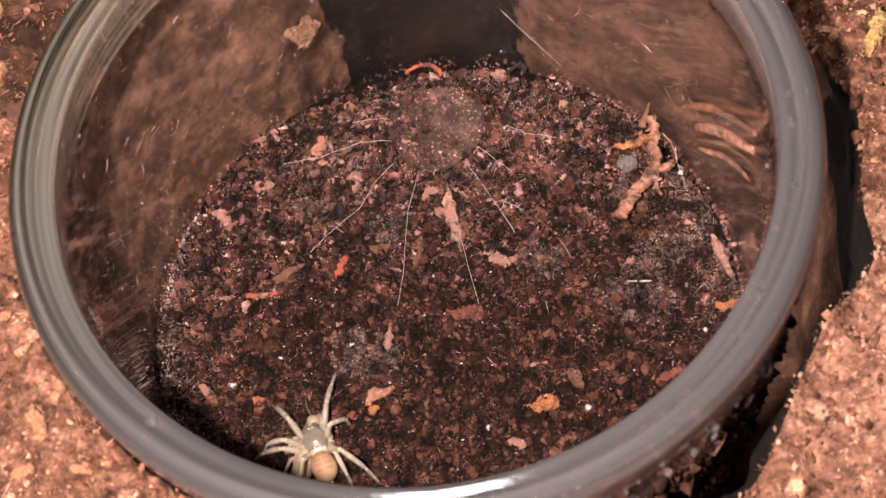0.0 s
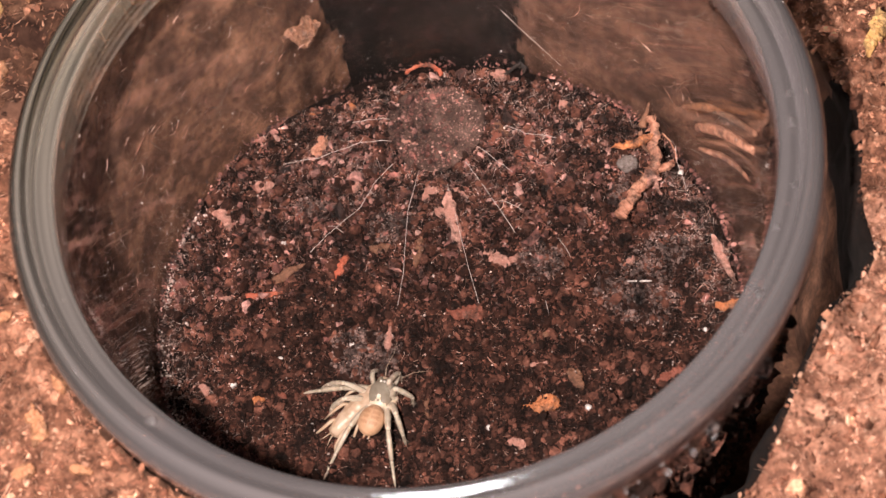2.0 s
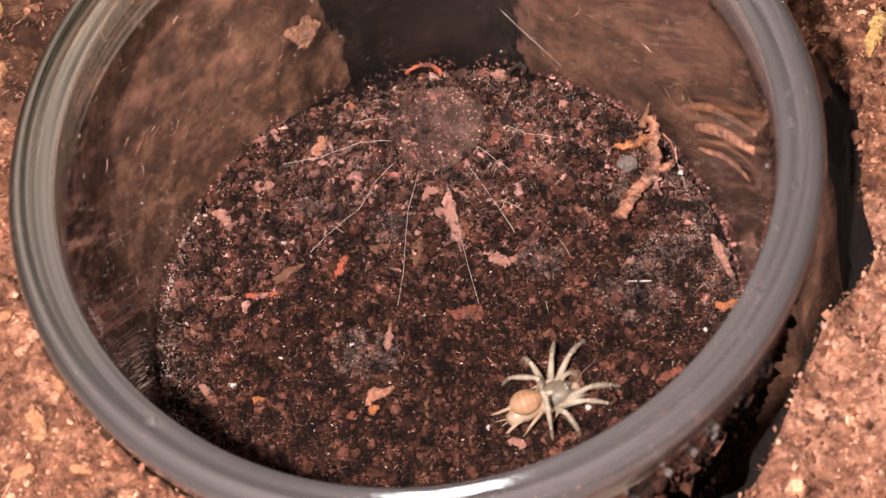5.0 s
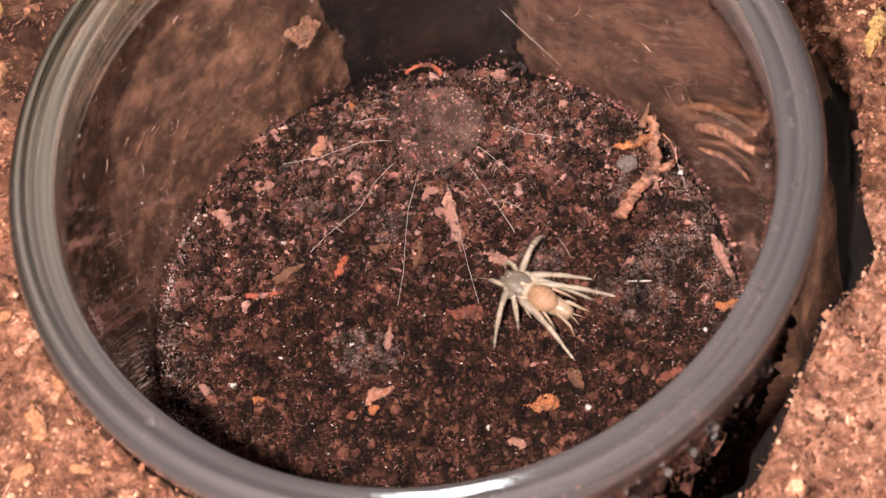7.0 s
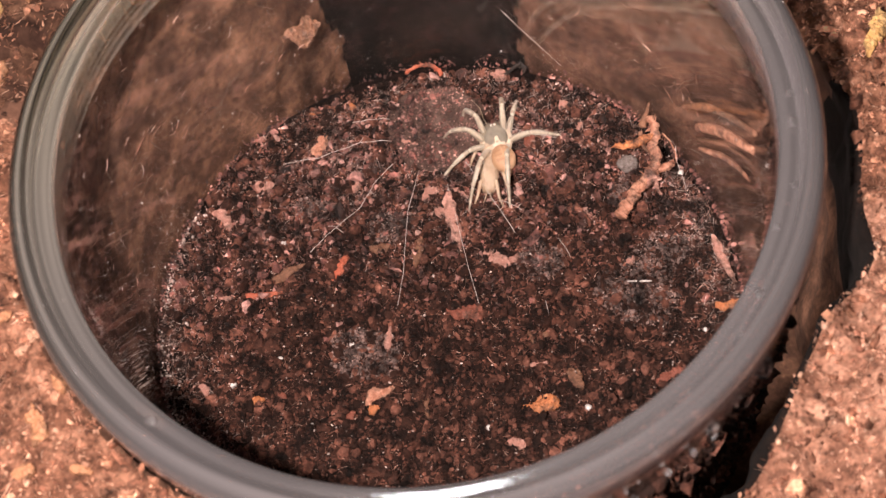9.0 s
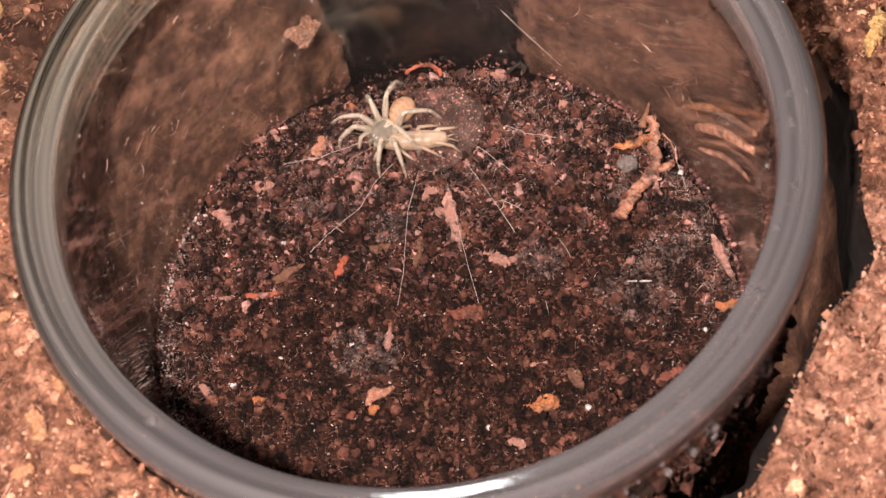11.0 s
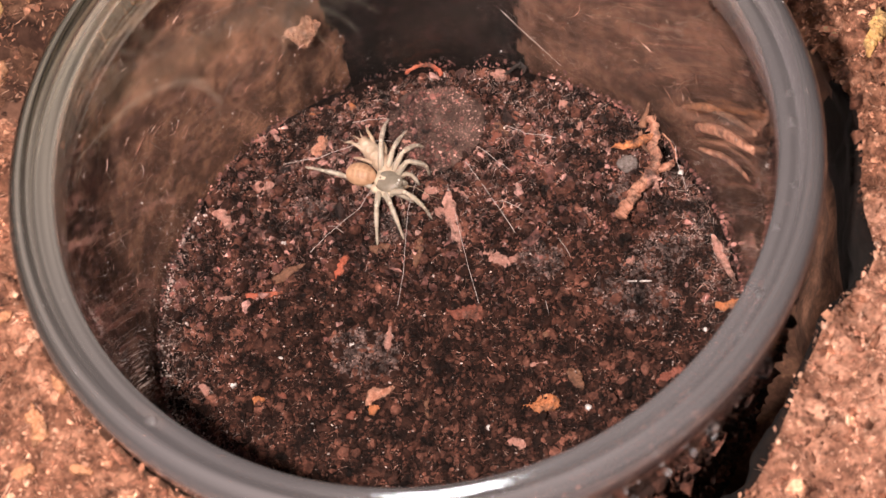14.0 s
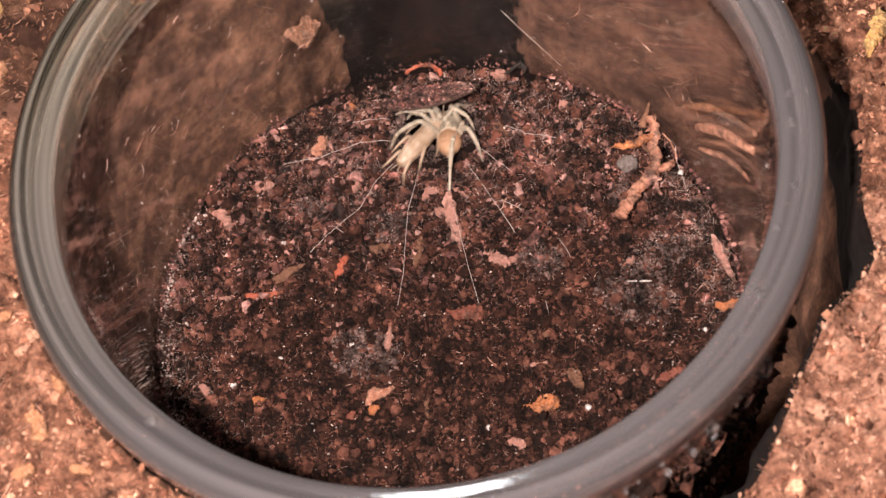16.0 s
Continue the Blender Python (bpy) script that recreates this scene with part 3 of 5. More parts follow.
tagged(soil_fibres, "fine reddish-brown plant fibres lying on the soil", "plant fibres", kind="stuff")

x, y = scatter(26000)
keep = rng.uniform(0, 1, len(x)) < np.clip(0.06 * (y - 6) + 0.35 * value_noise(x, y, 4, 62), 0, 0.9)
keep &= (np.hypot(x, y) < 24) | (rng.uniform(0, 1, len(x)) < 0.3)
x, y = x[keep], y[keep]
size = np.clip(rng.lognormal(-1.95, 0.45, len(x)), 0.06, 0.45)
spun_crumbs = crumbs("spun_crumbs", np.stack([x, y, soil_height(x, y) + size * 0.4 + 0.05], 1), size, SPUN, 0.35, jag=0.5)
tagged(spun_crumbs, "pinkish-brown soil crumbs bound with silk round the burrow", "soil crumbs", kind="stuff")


# mats of finer, greyer soil
mx, my = [], []
for cx, cy, r, n in ((LID[0], LID[1], 4.6, 2600), (-8.5, -2.0, 3.6, 1500), (18.0, -2.3, 4.2, 1500), (-3.7, 10.6, 2.4, 700), (9.8, 3.5, 2.4, 600), (-10.6, 14.8, 2.2, 500), (21.5, 1.5, 2.8, 700), (20.0, 9.0, 2.4, 500)):
    a, d = rng.uniform(0, 2 * np.pi, n), r * rng.uniform(0, 1, n) ** 0.6
    wob = 1 + 0.25 * value_noise(a * 3 + cx, 0 * a, 1.5, 71)
    mx.append(cx + d * wob * np.cos(a)), my.append(cy + 0.8 * d * wob * np.sin(a))
x, y = np.concatenate(mx), np.concatenate(my)
keep = np.hypot(x - LID[0], y - LID[1] - 1.2) > 3.05
x, y = x[keep], y[keep]
size = np.clip(rng.lognormal(-2.2, 0.4, len(x)), 0.05, 0.3)
fine_soil = crumbs("fine_soil", np.stack([x, y, soil_height(x, y) + np.where(np.hypot(x - LID[0], y - LID[1]) < LID[2], 0.02, 0.15) + size * 0.2], 1), size, MAT_CRUMB, 0.4)
tagged(fine_soil, "fine grey silk-bound soil patches on the surface", "fine soil", kind="stuff")

# tiny pale grains added in place of lamp glints on the damp soil
x, y = scatter(9000)
keep = rng.uniform(0, 1, len(x)) < 0.25 + 0.6 * np.clip((np.hypot(x, y) - 17) / 10, 0, 1) + 0.3 * np.clip(value_noise(x, y, 4, 66), 0, 1)
x, y = x[keep], y[keep]
size = np.clip(rng.lognormal(-2.75, 0.4, len(x)), 0.03, 0.16)
glint_grains = crumbs("glint_grains", np.stack([x, y, soil_height(x, y) + 0.25 + size * 0.5], 1), size, GRAINS, 0.4)
tagged(glint_grains, "tiny pale grains standing in for glints on the damp soil", "mineral grains", kind="stuff")

# frosty silk wisps where the soil meets the glass
n = 4200
a = np.where(rng.uniform(0, 1, n) < 0.6, rng.normal(0.12, 0.3, n), rng.normal(3.2, 0.35, n))
d = 27.6 - np.abs(rng.normal(0, 2.2, n))
x, y = d * np.cos(a), d * np.sin(a)
spun = rng.uniform(0, 1, n) < 0.72                     # most lie round the burrow
b, out = rng.uniform(0, 2 * np.pi, n), LID[2] + 0.2 + np.abs(rng.normal(0, 6.0, n))
bx, by = LID[0] + 1.5 * out * np.cos(b), LID[1] + out * np.sin(b)
spun &= np.hypot(bx, by) < 27.3
x, y = np.where(spun, bx, x), np.where(spun, by, y)
silk_wisps = fibres("silk_wisps", np.stack([x, y, soil_height(x, y) + rng.uniform(0.2, 0.6, n)], 1), np.clip(rng.lognormal(-0.5, 0.5, n), 0.3, 2.0), rng.uniform(0.008, 0.022, n), GRAINS, 0.5)
tagged(silk_wisps, "frosty pale silk wisps along the soil edge and before the burrow", "silk wisps", kind="stuff")

# dust and splashes on the inside of the glass
n = 150
a, z = rng.uniform(0.5, 3.9, n), rng.uniform(1, 30, n)
r = 28.2 + 0.005 * z - 0.04
size = np.clip(rng.lognormal(-2.8, 0.5, n), 0.03, 0.2)
glass_dust = crumbs("glass_dust", np.stack([r * np.cos(a), r * np.sin(a), z], 1), size, STONE_WHITE, 0.3)
tagged(glass_dust, "pale dust specks stuck to the inside of the glass", "dust specks", kind="stuff")
n = 2600
a = rng.uniform(0, 2 * np.pi, n)
a = a[(np.abs(a - 1.5) > 0.5) | (rng.uniform(0, 1, n) < 0.3)]
n = len(a)
z = -0.3 + np.abs(rng.normal(0, 0.9, n))
size = np.clip(rng.lognormal(-1.9, 0.4, n), 0.06, 0.4)
b = rng.uniform(2.5, 3.95, 900)
pale = np.clip(rng.lognormal(-2.4, 0.4, 900), 0.04, 0.22)
edge_grains = crumbs("edge_grains", np.stack([(27.9 - np.abs(rng.normal(0, 0.7, 900))) * np.cos(b), (27.9 - np.abs(rng.normal(0, 0.7, 900))) * np.sin(b), 0.25 + np.abs(rng.normal(0, 0.5, 900))], 1), pale, GRAINS, 0.4)
tagged(edge_grains, "whitish mineral grains along the edge of the soil", "mineral grains", kind="stuff")
edge_crust = crumbs("edge_crust", np.stack([(28.1 - size * 0.8 - 0.15 * rng.uniform(0, 1, n)) * np.cos(a), (28.1 - size * 0.8) * np.sin(a), z], 1), size, FLAKE, 0.3)
tagged(edge_crust, "crumbly pinkish soil crust clinging along the glass", "soil crust", kind="stuff")


# ---- chips, sticks and grit that can be told apart ----
def chip(name, x, y, length, width, thick, turn, mat, label, category, curl=0.0, tilt=0.0, lift=0.1, seed=1):
    """A ragged splinter of bark: a slab with torn ends and uneven edges, bent along its length."""
    r = np.random.default_rng(seed)
    n, m = 26, 12
    bm = bmesh.new()
    rows = []
    skew, torn = r.uniform(-0.35, 0.35), r.uniform(0.15, 0.5, 2)
    waves = [(r.uniform(2, 5), r.uniform(0, 6.3), r.uniform(0.08, 0.22)) for _ in range(4)]
    for i in range(n + 1):
        s = i / n
        ends = min(1.0, (s + 0.04) / torn[0], (1.04 - s) / torn[1]) ** 0.6
        up = width / 2 * ends * (1 + sum(a * math.sin(f * 2 * s + p) for f, p, a in waves[:2]))
        dn = width / 2 * ends * (1 + sum(a * math.sin(f * 2 * s + p) for f, p, a in waves[2:]))
        mid = skew * width * math.sin(3.0 * s)
        row = []
        for side in (1, -1):
            for k in range(m):
                q = (k / m * 2 - 1) * side
                edge = (1 - q * q) ** 0.5
                zz = side * thick / 2 * (0.2 + 0.8 * edge) + curl * math.sin(math.pi * s)
                row.append(bm.verts.new(((s - 0.5) * length, mid + q * (up if q > 0 else dn), zz)))
        rows.append(row)
    c = len(rows[0])
    for i in range(n):
        for k in range(c):
            bm.faces.new((rows[i][k], rows[i + 1][k], rows[i + 1][(k + 1) % c], rows[i][(k + 1) % c]))
    bm.faces.new(rows[0])
    bm.faces.new(rows[-1][::-1])
    bmesh.ops.recalc_face_normals(bm, faces=bm.faces)
    for v in bm.verts:
        p = v.co + Vector((seed * 7.3, seed * 1.7, 0))
        v.co += 0.22 * width * noise.noise_vector(p * (1.1 / max(width, 0.3))) + 0.13 * width * noise.noise_vector(p * (3.0 / max(width, 0.3))) + 0.08 * width * noise.noise_vector(p * (7.5 / max(width, 0.3)))
    for v in bm.verts:
        v.co += Vector(r.normal(0, 0.022, 3)) * width
    ob = part(name, bm, mat, smooth=False)
    inside = math.hypot(x, y) < 28
    z = float(soil_height(x, y) if inside else peat_height(x, y)) + thick * 0.3 + lift - 0.08
    ob.matrix_basis = pose(x * MM, y * MM, z * MM, r.uniform(-14, 14), tilt + r.uniform(-8, 8), turn)
    return tagged(ob, label, category)


def clod(name, x, y, r, mat, label, category, seed):
    """An uneven lump of soil or stone; wide ones lie as flat mats."""
    q = np.random.default_rng(seed + 500)
    bm = bmesh.new()
    wide = r > 1.4
    bmesh.ops.create_icosphere(bm, subdivisions=5 if wide else 4 if r > 0.6 else 3, radius=1)
    sx, sy, sz = r * q.uniform(0.9, 1.15), r * q.uniform(0.75, 1.0), 0.55 if wide else r * 0.8
    for v in bm.verts:
        c = v.co
        k = 1 + 0.22 * noise.noise(c * 1.7 + Vector((seed * 3.1, 0, 0))) + 0.12 * noise.noise(c * 5 + Vector((0, seed, 0)))
        if not wide:
            k += 0.16 * noise.noise(c * 9) + 0.10 * noise.noise(c * 21)
        if wide:
            k += 0.05 * noise.noise(c * 16) + 0.04 * noise.noise(c * 37)
        v.co = Vector((c.x * sx * k, c.y * sy * k, c.z * sz * k + (0.10 * noise.noise(c * 22) if wide else 0)))
    ob = part(name, bm, mat)
    z = -0.02 if wide else float(soil_height(x, y)) + sz * 0.45
    ob.matrix_basis = pose(x * MM, y * MM, z * MM, 0, 0, q.uniform(0, 360))
    return tagged(ob, label, category)


def silk_thread(pts, i):
    """A thread of silk laid over the crumbs, taut from point to point."""
    path = []
    for (x0, y0), (x1, y1) in zip(pts, pts[1:]):
        for s in np.linspace(0, 1, 8)[:-1]:
            path.append((x0 + (x1 - x0) * s, y0 + (y1 - y0) * s))
    path.append(pts[-1])
    w = [0.75 + 0.25 * float(value_noise(p[0] * 3, p[1] * 3, 1.0, 90 + i)) for p in path]
    bm = bmesh.new()
    tube(bm, [(px, py, 0.5 + 0.65 * math.sin(math.pi * k / (len(path) - 1)) ** 0.6 + 0.06 * math.sin(k * 1.3 + i)) for k, (px, py) in enumerate(path)], [0.031 * q for q in w], 5)
    return tagged(part("silk_thread", bm, SILK), "fine white silk trip line on the soil", "silk thread", "trip lines of the burrow")


def rough_branch(name, pts, r0, r1, mat, parent, seed, label=""):
    """A ragged woody piece along pts, with lumps and torn fibres."""
    q = np.random.default_rng(seed)
    pts = np.array(pts, float)
    cum = np.concatenate([[0], np.cumsum(np.linalg.norm(np.diff(pts, axis=0), axis=1))])
    s = np.linspace(0, cum[-1], int(cum[-1] * 10) + 6)
    path = np.stack([np.interp(s, cum, pts[:, k]) for k in range(3)], 1) + q.normal(0, 0.02, (len(s), 3))
    lumps = np.convolve(q.normal(0, 1, len(s) + 16), np.ones(17) / 17 ** 0.5, "valid")[:len(s)]
    rad = (r0 + (r1 - r0) * s / cum[-1]) * np.clip(1 + 0.2 * lumps, 0.6, 1.5)
    rad[0], rad[-1] = rad[0] * 0.4, rad[-1] * 0.35
    bm = bmesh.new()
    tube(bm, path, rad, 13)
    for v in bm.verts:
        v.co += 0.5 * min(r0, 0.6) * noise.noise_vector(v.co * 1.3) + 0.24 * min(r0, 0.6) * noise.noise_vector(v.co * 4.0) + 0.07 * min(r0, 0.6) * noise.noise_vector(v.co * 9.0 + Vector((seed, 0, 0)))
    for k in range(int(len(s) * 0.4) if cum[-1] > 4 else 0):
        i = q.integers(0, len(s))
        d = q.normal(0, 1, 3)
        d[2] = abs(d[2]) * 0.6
        d = d / np.linalg.norm(d) * q.uniform(0.4, 1.1) * (r0 + 0.25)
        tube(bm, [path[i], path[i] + d * 0.7, path[i] + d * 1.3], [0.12 * q.uniform(0.5, 1.6), 0.07, 0.02], 4)
    return part(name, bm, mat, parent, label)


leaning_chip = chip("bark_chip", -8.6, 31.2, 4.2, 3.0, 0.5, 0, BARK_BROWN, "tan bark chip leaning on the outside of the glass", "bark chip", seed=61)
leaning_chip.matrix_basis = pose(-8.5 * MM, 31.0 * MM, 8.6 * MM, 82, 0, 16)
glass_thread = bmesh.new()
tube(glass_thread, [(28.0 * math.cos(radians(w)), 28.0 * math.sin(radians(w)), z) for w, z in ((66, 10.5), (62, 7.6), (58, 5.2), (54, 3.0))], [0.016, 0.02, 0.016, 0.01], 5)
tagged(part("silk_thread", glass_thread, SILK), "fine white silk thread stuck to the inside of the glass", "silk thread")
# Pale beads added at the rim's bright spots, in place of lamp glints.
for x, y, r in ((29.3, -3.8, 0.34), (28.8, -6.3, 0.40), (27.3, -11.6, 0.26), (22.3, -19.6, 0.36), (20.1, -22.6, 0.22), (-22.6, -19.0, 0.42), (25.1, -14.5, 0.24)):
    bm = bmesh.new()
    ball(bm, (0, 0, 0), (r * 1.15, r, r * 0.5), u=16, v=10)
    drop = part("rim_bead", bm, WATER)
    drop.matrix_basis = pose(x * MM, y * MM, (RIM - 0.07 - 0.42 * (30.5 - math.hypot(x, y))) * MM, 0, 0, math.degrees(math.atan2(y, x)) + 90)
    tagged(drop, "small pale bead set at a bright spot on the glass rim", "water drop", "drops on the rim")

root_piece = new("root_piece")
tagged(root_piece, "forked orange-brown dead root leaning on the soil by the glass", "root")
rough_branch("tip", [(23.6, 15.3, 4.6), (22.9, 14.1, 4.3), (22.3, 13.1, 4.0)], 0.16, 0.36, BARK_BROWN, root_piece, 6, "dark brown splintered root tip")
rough_branch("stem", [(23.2, 13.9, 4.2), (23.5, 13.2, 4.0), (23.4, 12.1, 3.6), (22.9, 11.3, 3.2), (23.2, 10.5, 2.9), (22.8, 9.6, 2.4), (22.1, 9.0, 2.0)], 0.50, 0.62, BARK_ROOT, root_piece, 1)
rough_branch("knot", [(22.3, 9.3, 2.2), (22.0, 8.7, 1.9), (22.3, 8.1, 1.6)], 0.55, 0.70, BARK_PINK, root_piece, 9, "pale lumpy root knot")
rough_branch("lower_branch", [(22.0, 8.8, 1.8), (20.6, 8.0, 1.3), (19.6, 7.0, 0.9), (18.2, 5.9, 0.5)], 0.55, 0.52, BARK_ROOT, root_piece, 2)
rough_branch("side_branch", [(19.3, 12.3, 3.1), (20.3, 11.9, 3.2), (21.6, 11.9, 3.4), (23.3, 12.2, 3.6)], 0.30, 0.30, BARK_ORANGE, root_piece, 3, "smooth yellow-orange side branch")
rough_branch("spur", [(22.6, 9.0, 2.2), (23.7, 9.2, 2.2), (24.7, 9.5, 2.3)], 0.36, 0.26, BARK_ROOT, root_piece, 4)
rough_branch("spur", [(22.3, 8.3, 1.7), (22.6, 7.6, 1.2), (22.8, 7.1, 0.7)], 0.44, 0.24, BARK_PINK, root_piece, 5)
rough_branch("rootlet", [(24.1, 12.1, 3.8), (24.7, 11.3, 3.4), (24.9, 10.3, 3.0), (24.8, 9.2, 2.6)], 0.09, 0.05, BARK_ROOT, root_piece, 7, "thin curved rootlet")
rough_branch("bark_shred", [(22.1, 12.9, 3.7), (22.1, 11.4, 3.0), (22.6, 10.9, 2.8)], 0.20, 0.16, BARK_BROWN, root_piece, 10, "dark shred of bark")

hx, hy = 12.1, 24.6
husk_curl = rough_branch("husk_curl", [(hx + 0.9 * math.cos(w), hy + 0.25 * math.sin(w * 2), 0.9 + 0.8 * math.sin(w)) for w in np.linspace(-0.5, 4.0, 12)], 0.22, 0.12, CLOD_DARK, None, 8)
tagged(husk_curl, "curled black seed husk by the back of the glass", "seed husk")

chip("bark_chip", 6.6, -11.0, 3.5, 1.4, 0.50, -13, BARK_ORANGE, "bright orange bark chip lying on the dark soil", "bark chip", curl=0.1, lift=0.15, seed=1)
chip("bark_splinter", -17.8, 6.6, 5.2, 0.62, 0.40, -7, BARK_RUST, "long reddish-orange bark splinter on the soil", "bark splinter", curl=0.0, lift=0.15, seed=2)
chip("bark_splinter", -20.7, 7.1, 1.7, 0.6, 0.30, -9, BARK_PINK, "pale pinkish bark splinter on the soil", "bark splinter", curl=0.0, lift=0.12, seed=3)
chip("wood_splinter", -14.6, 8.2, 4.6, 0.8, 0.45, 14, BARK_BROWN, "dull brown wood splinter half sunk in soil", "wood splinter", curl=0.1, lift=0.12, seed=4)
chip("bark_chip", -9.3, 7.5, 2.9, 1.1, 0.45, 45, BARK_RUST, "dark red bark chip lying on the soil", "bark chip", curl=0.1, lift=0.15, seed=5)
chip("bark_strip", 2.5, 9.2, 6.1, 1.1, 0.40, -91, BARK_PINK, "pale pink torn bark strip under a silk thread", "bark strip", curl=0.1, lift=0.15, seed=6)
chip("bark_chip", 1.0, 13.3, 2.0, 1.2, 0.40, 13, BARK_PINK, "pale pink bark flake on the soil", "bark chip", curl=0.1, lift=0.12, seed=7)
chip("bark_chip", 1.8, 11.1, 1.9, 1.4, 0.40, -6, BARK_PINK, "pale pink bark flake on the soil", "bark chip", curl=0.0, lift=0.20, seed=8)
chip("bark_chip", 4.1, 12.4, 2.6, 0.8, 0.40, -30, BARK_PINK, "pale pink bark flake on the soil", "bark chip", curl=0.0, lift=0.12, seed=9)
chip("bark_chip", 5.8, 4.2, 3.3, 1.4, 0.60, -48, BARK_PINK, "light orange-pink bark lump on the soil", "bark chip", curl=0.1, lift=0.20, seed=10)
chip("bark_chip", 7.4, 4.2, 1.1, 0.8, 0.50, 45, BARK_PINK, "small pale bark crumb on the soil", "bark chip", curl=0.0, lift=0.15, seed=11)
chip("bark_chip", 1.6, 0.3, 3.3, 1.9, 0.50, -10, BARK_RED, "dull red-brown bark flake on the soil", "bark chip", curl=0.1, lift=0.05, seed=12)
chip("bark_chip", -7.8, -7.1, 3.1, 1.2, 0.50, 15, BARK_ROOT, "dull orange-pink bark chip with ragged edges on the soil", "bark chip", curl=0.1, lift=0.15, seed=13)
chip("bark_chip", -8.6, -8.4, 1.1, 0.7, 0.40, 19, BARK_ORANGE, "small orange bark crumb on the soil", "bark chip", curl=0.0, lift=0.15, seed=14)
chip("bark_chip", -10.9, -8.3, 1.4, 0.8, 0.40, 66, BARK_RED, "small rusty bark crumb on the soil", "bark chip", curl=0.0, lift=0.12, seed=15)
chip("bark_chip", -24.9, -1.5, 2.4, 1.0, 0.40, -80, BARK_BROWN, "light brown bark flake near the glass", "bark chip", curl=0.0, lift=0.15, seed=16)
chip("bark_chip", -24.2, -2.5, 1.2, 0.8, 0.40, -68, BARK_PINK, "small pink bark crumb near the glass", "bark chip", curl=0.0, lift=0.15, seed=17)
chip("bark_curl", -19.3, -4.7, 1.4, 0.6, 0.35, 7, BARK_ORANGE, "small curled orange bark shaving on the soil", "bark curl", curl=0.4, lift=0.10, seed=18)
chip("bark_splinter", -6.0, -1.4, 2.5, 0.7, 0.40, -107, BARK_PINK, "short pinkish bark splinter on the soil", "bark splinter", curl=0.0, lift=0.12, seed=19)
chip("bark_chip", 10.5, -9.2, 2.7, 1.1, 0.40, -79, BARK_BROWN, "tan frayed bark chip on the soil", "bark chip", curl=0.1, lift=0.12, seed=20)
chip("bark_chip", 18.9, -11.3, 2.9, 1.2, 0.50, 11, BARK_RED, "dark red bark chip beside the glass", "bark chip", curl=0.0, lift=0.12, seed=21)
bark_curl = rough_branch("bark_curl", [(1.1, 27.4, 0.5), (1.7, 27.5, 1.0), (2.5, 27.3, 1.5), (3.3, 27.1, 1.7), (4.1, 26.8, 1.5), (4.5, 26.5, 1.0), (4.7, 26.2, 0.6)], 0.16, 0.24, BARK_RUST, None, 22)
tagged(bark_curl, "thin arched orange-red bark shaving by the back of the glass", "bark curl")
chip("bark_chip", 10.4, 25.1, 1.5, 1.3, 0.90, -9, BARK_PINK, "pinkish bark lump by the back of the glass", "bark chip", curl=0.0, lift=0.40, seed=23)
chip("bark_chip", -8.9, 21.5, 2.7, 1.3, 0.40, 49, BARK_ROOT, "reddish bark flake on the soil", "bark chip", curl=0.1, lift=0.20, seed=24)
chip("bark_chip", -15.2, 18.1, 1.8, 1.6, 0.50, -0, BARK_PINK, "pink bark lump on the soil", "bark chip", curl=0.1, lift=0.15, seed=25)
chip("bark_chip", -15.7, 15.7, 1.5, 0.9, 0.40, -64, BARK_PINK, "small pink bark flake on the soil", "bark chip", curl=0.0, lift=0.12, seed=26)
chip("bark_chip", -12.2, 14.0, 1.1, 1.1, 0.40, 13, BARK_RED, "small reddish bark flake on the soil", "bark chip", curl=0.0, lift=0.12, seed=27)
chip("bark_chip", -20.0, 15.1, 2.9, 1.3, 0.50, -65, BARK_PINK, "orange-pink bark flake against the glass", "bark chip", curl=0.1, lift=0.30, seed=28)
chip("bark_chip", -4.9, 25.8, 0.8, 0.8, 0.50, -25, BARK_ORANGE, "small orange bark crumb on the soil", "bark chip", curl=0.0, lift=0.15, seed=29)
chip("bark_chip", -9.3, 25.7, 1.1, 0.5, 0.30, -37, BARK_ORANGE, "small orange bark crumb on the soil", "bark chip", curl=0.0, lift=0.15, seed=30)
chip("bark_chip", -3.3, 16.4, 1.7, 0.9, 0.40, -34, BARK_RED, "small reddish bark flake on the soil", "bark chip", curl=0.0, lift=0.15, seed=31)
chip("bark_chip", -6.4, 16.0, 1.3, 0.7, 0.40, 47, BARK_PINK, "small pink bark flake on the soil", "bark chip", curl=0.0, lift=0.15, seed=32)
chip("bark_chip", -0.0, 19.4, 1.7, 0.6, 0.30, -29, BARK_PINK, "small pink bark flake beside the trapdoor", "bark chip", curl=0.0, lift=0.50, seed=33)
chip("bark_chip", 25.8, -5.6, 2.2, 1.0, 0.50, -2, BARK_ORANGE, "orange-pink bark chip against the glass", "bark chip", curl=0.0, lift=0.20, seed=34)
chip("bark_splinter", 26.9, -0.5, 5.3, 0.9, 0.50, -81, BARK_PINK, "pinkish bark splinter leaning along the glass", "bark splinter", curl=0.1, lift=0.30, seed=35)
chip("bark_chip", 18.1, 1.1, 1.1, 0.7, 0.40, 30, BARK_PINK, "small pink bark flake on the soil", "bark chip", curl=0.0, lift=0.12, seed=36)
chip("bark_chip", 11.6, 16.2, 2.3, 0.9, 0.40, 55, BARK_RED, "reddish bark flake on the soil", "bark chip", curl=0.0, lift=0.15, seed=37)
chip("bark_chip", 10.3, 14.8, 1.5, 0.8, 0.40, -79, BARK_RED, "reddish bark flake on the soil", "bark chip", curl=0.0, lift=0.15, seed=38)
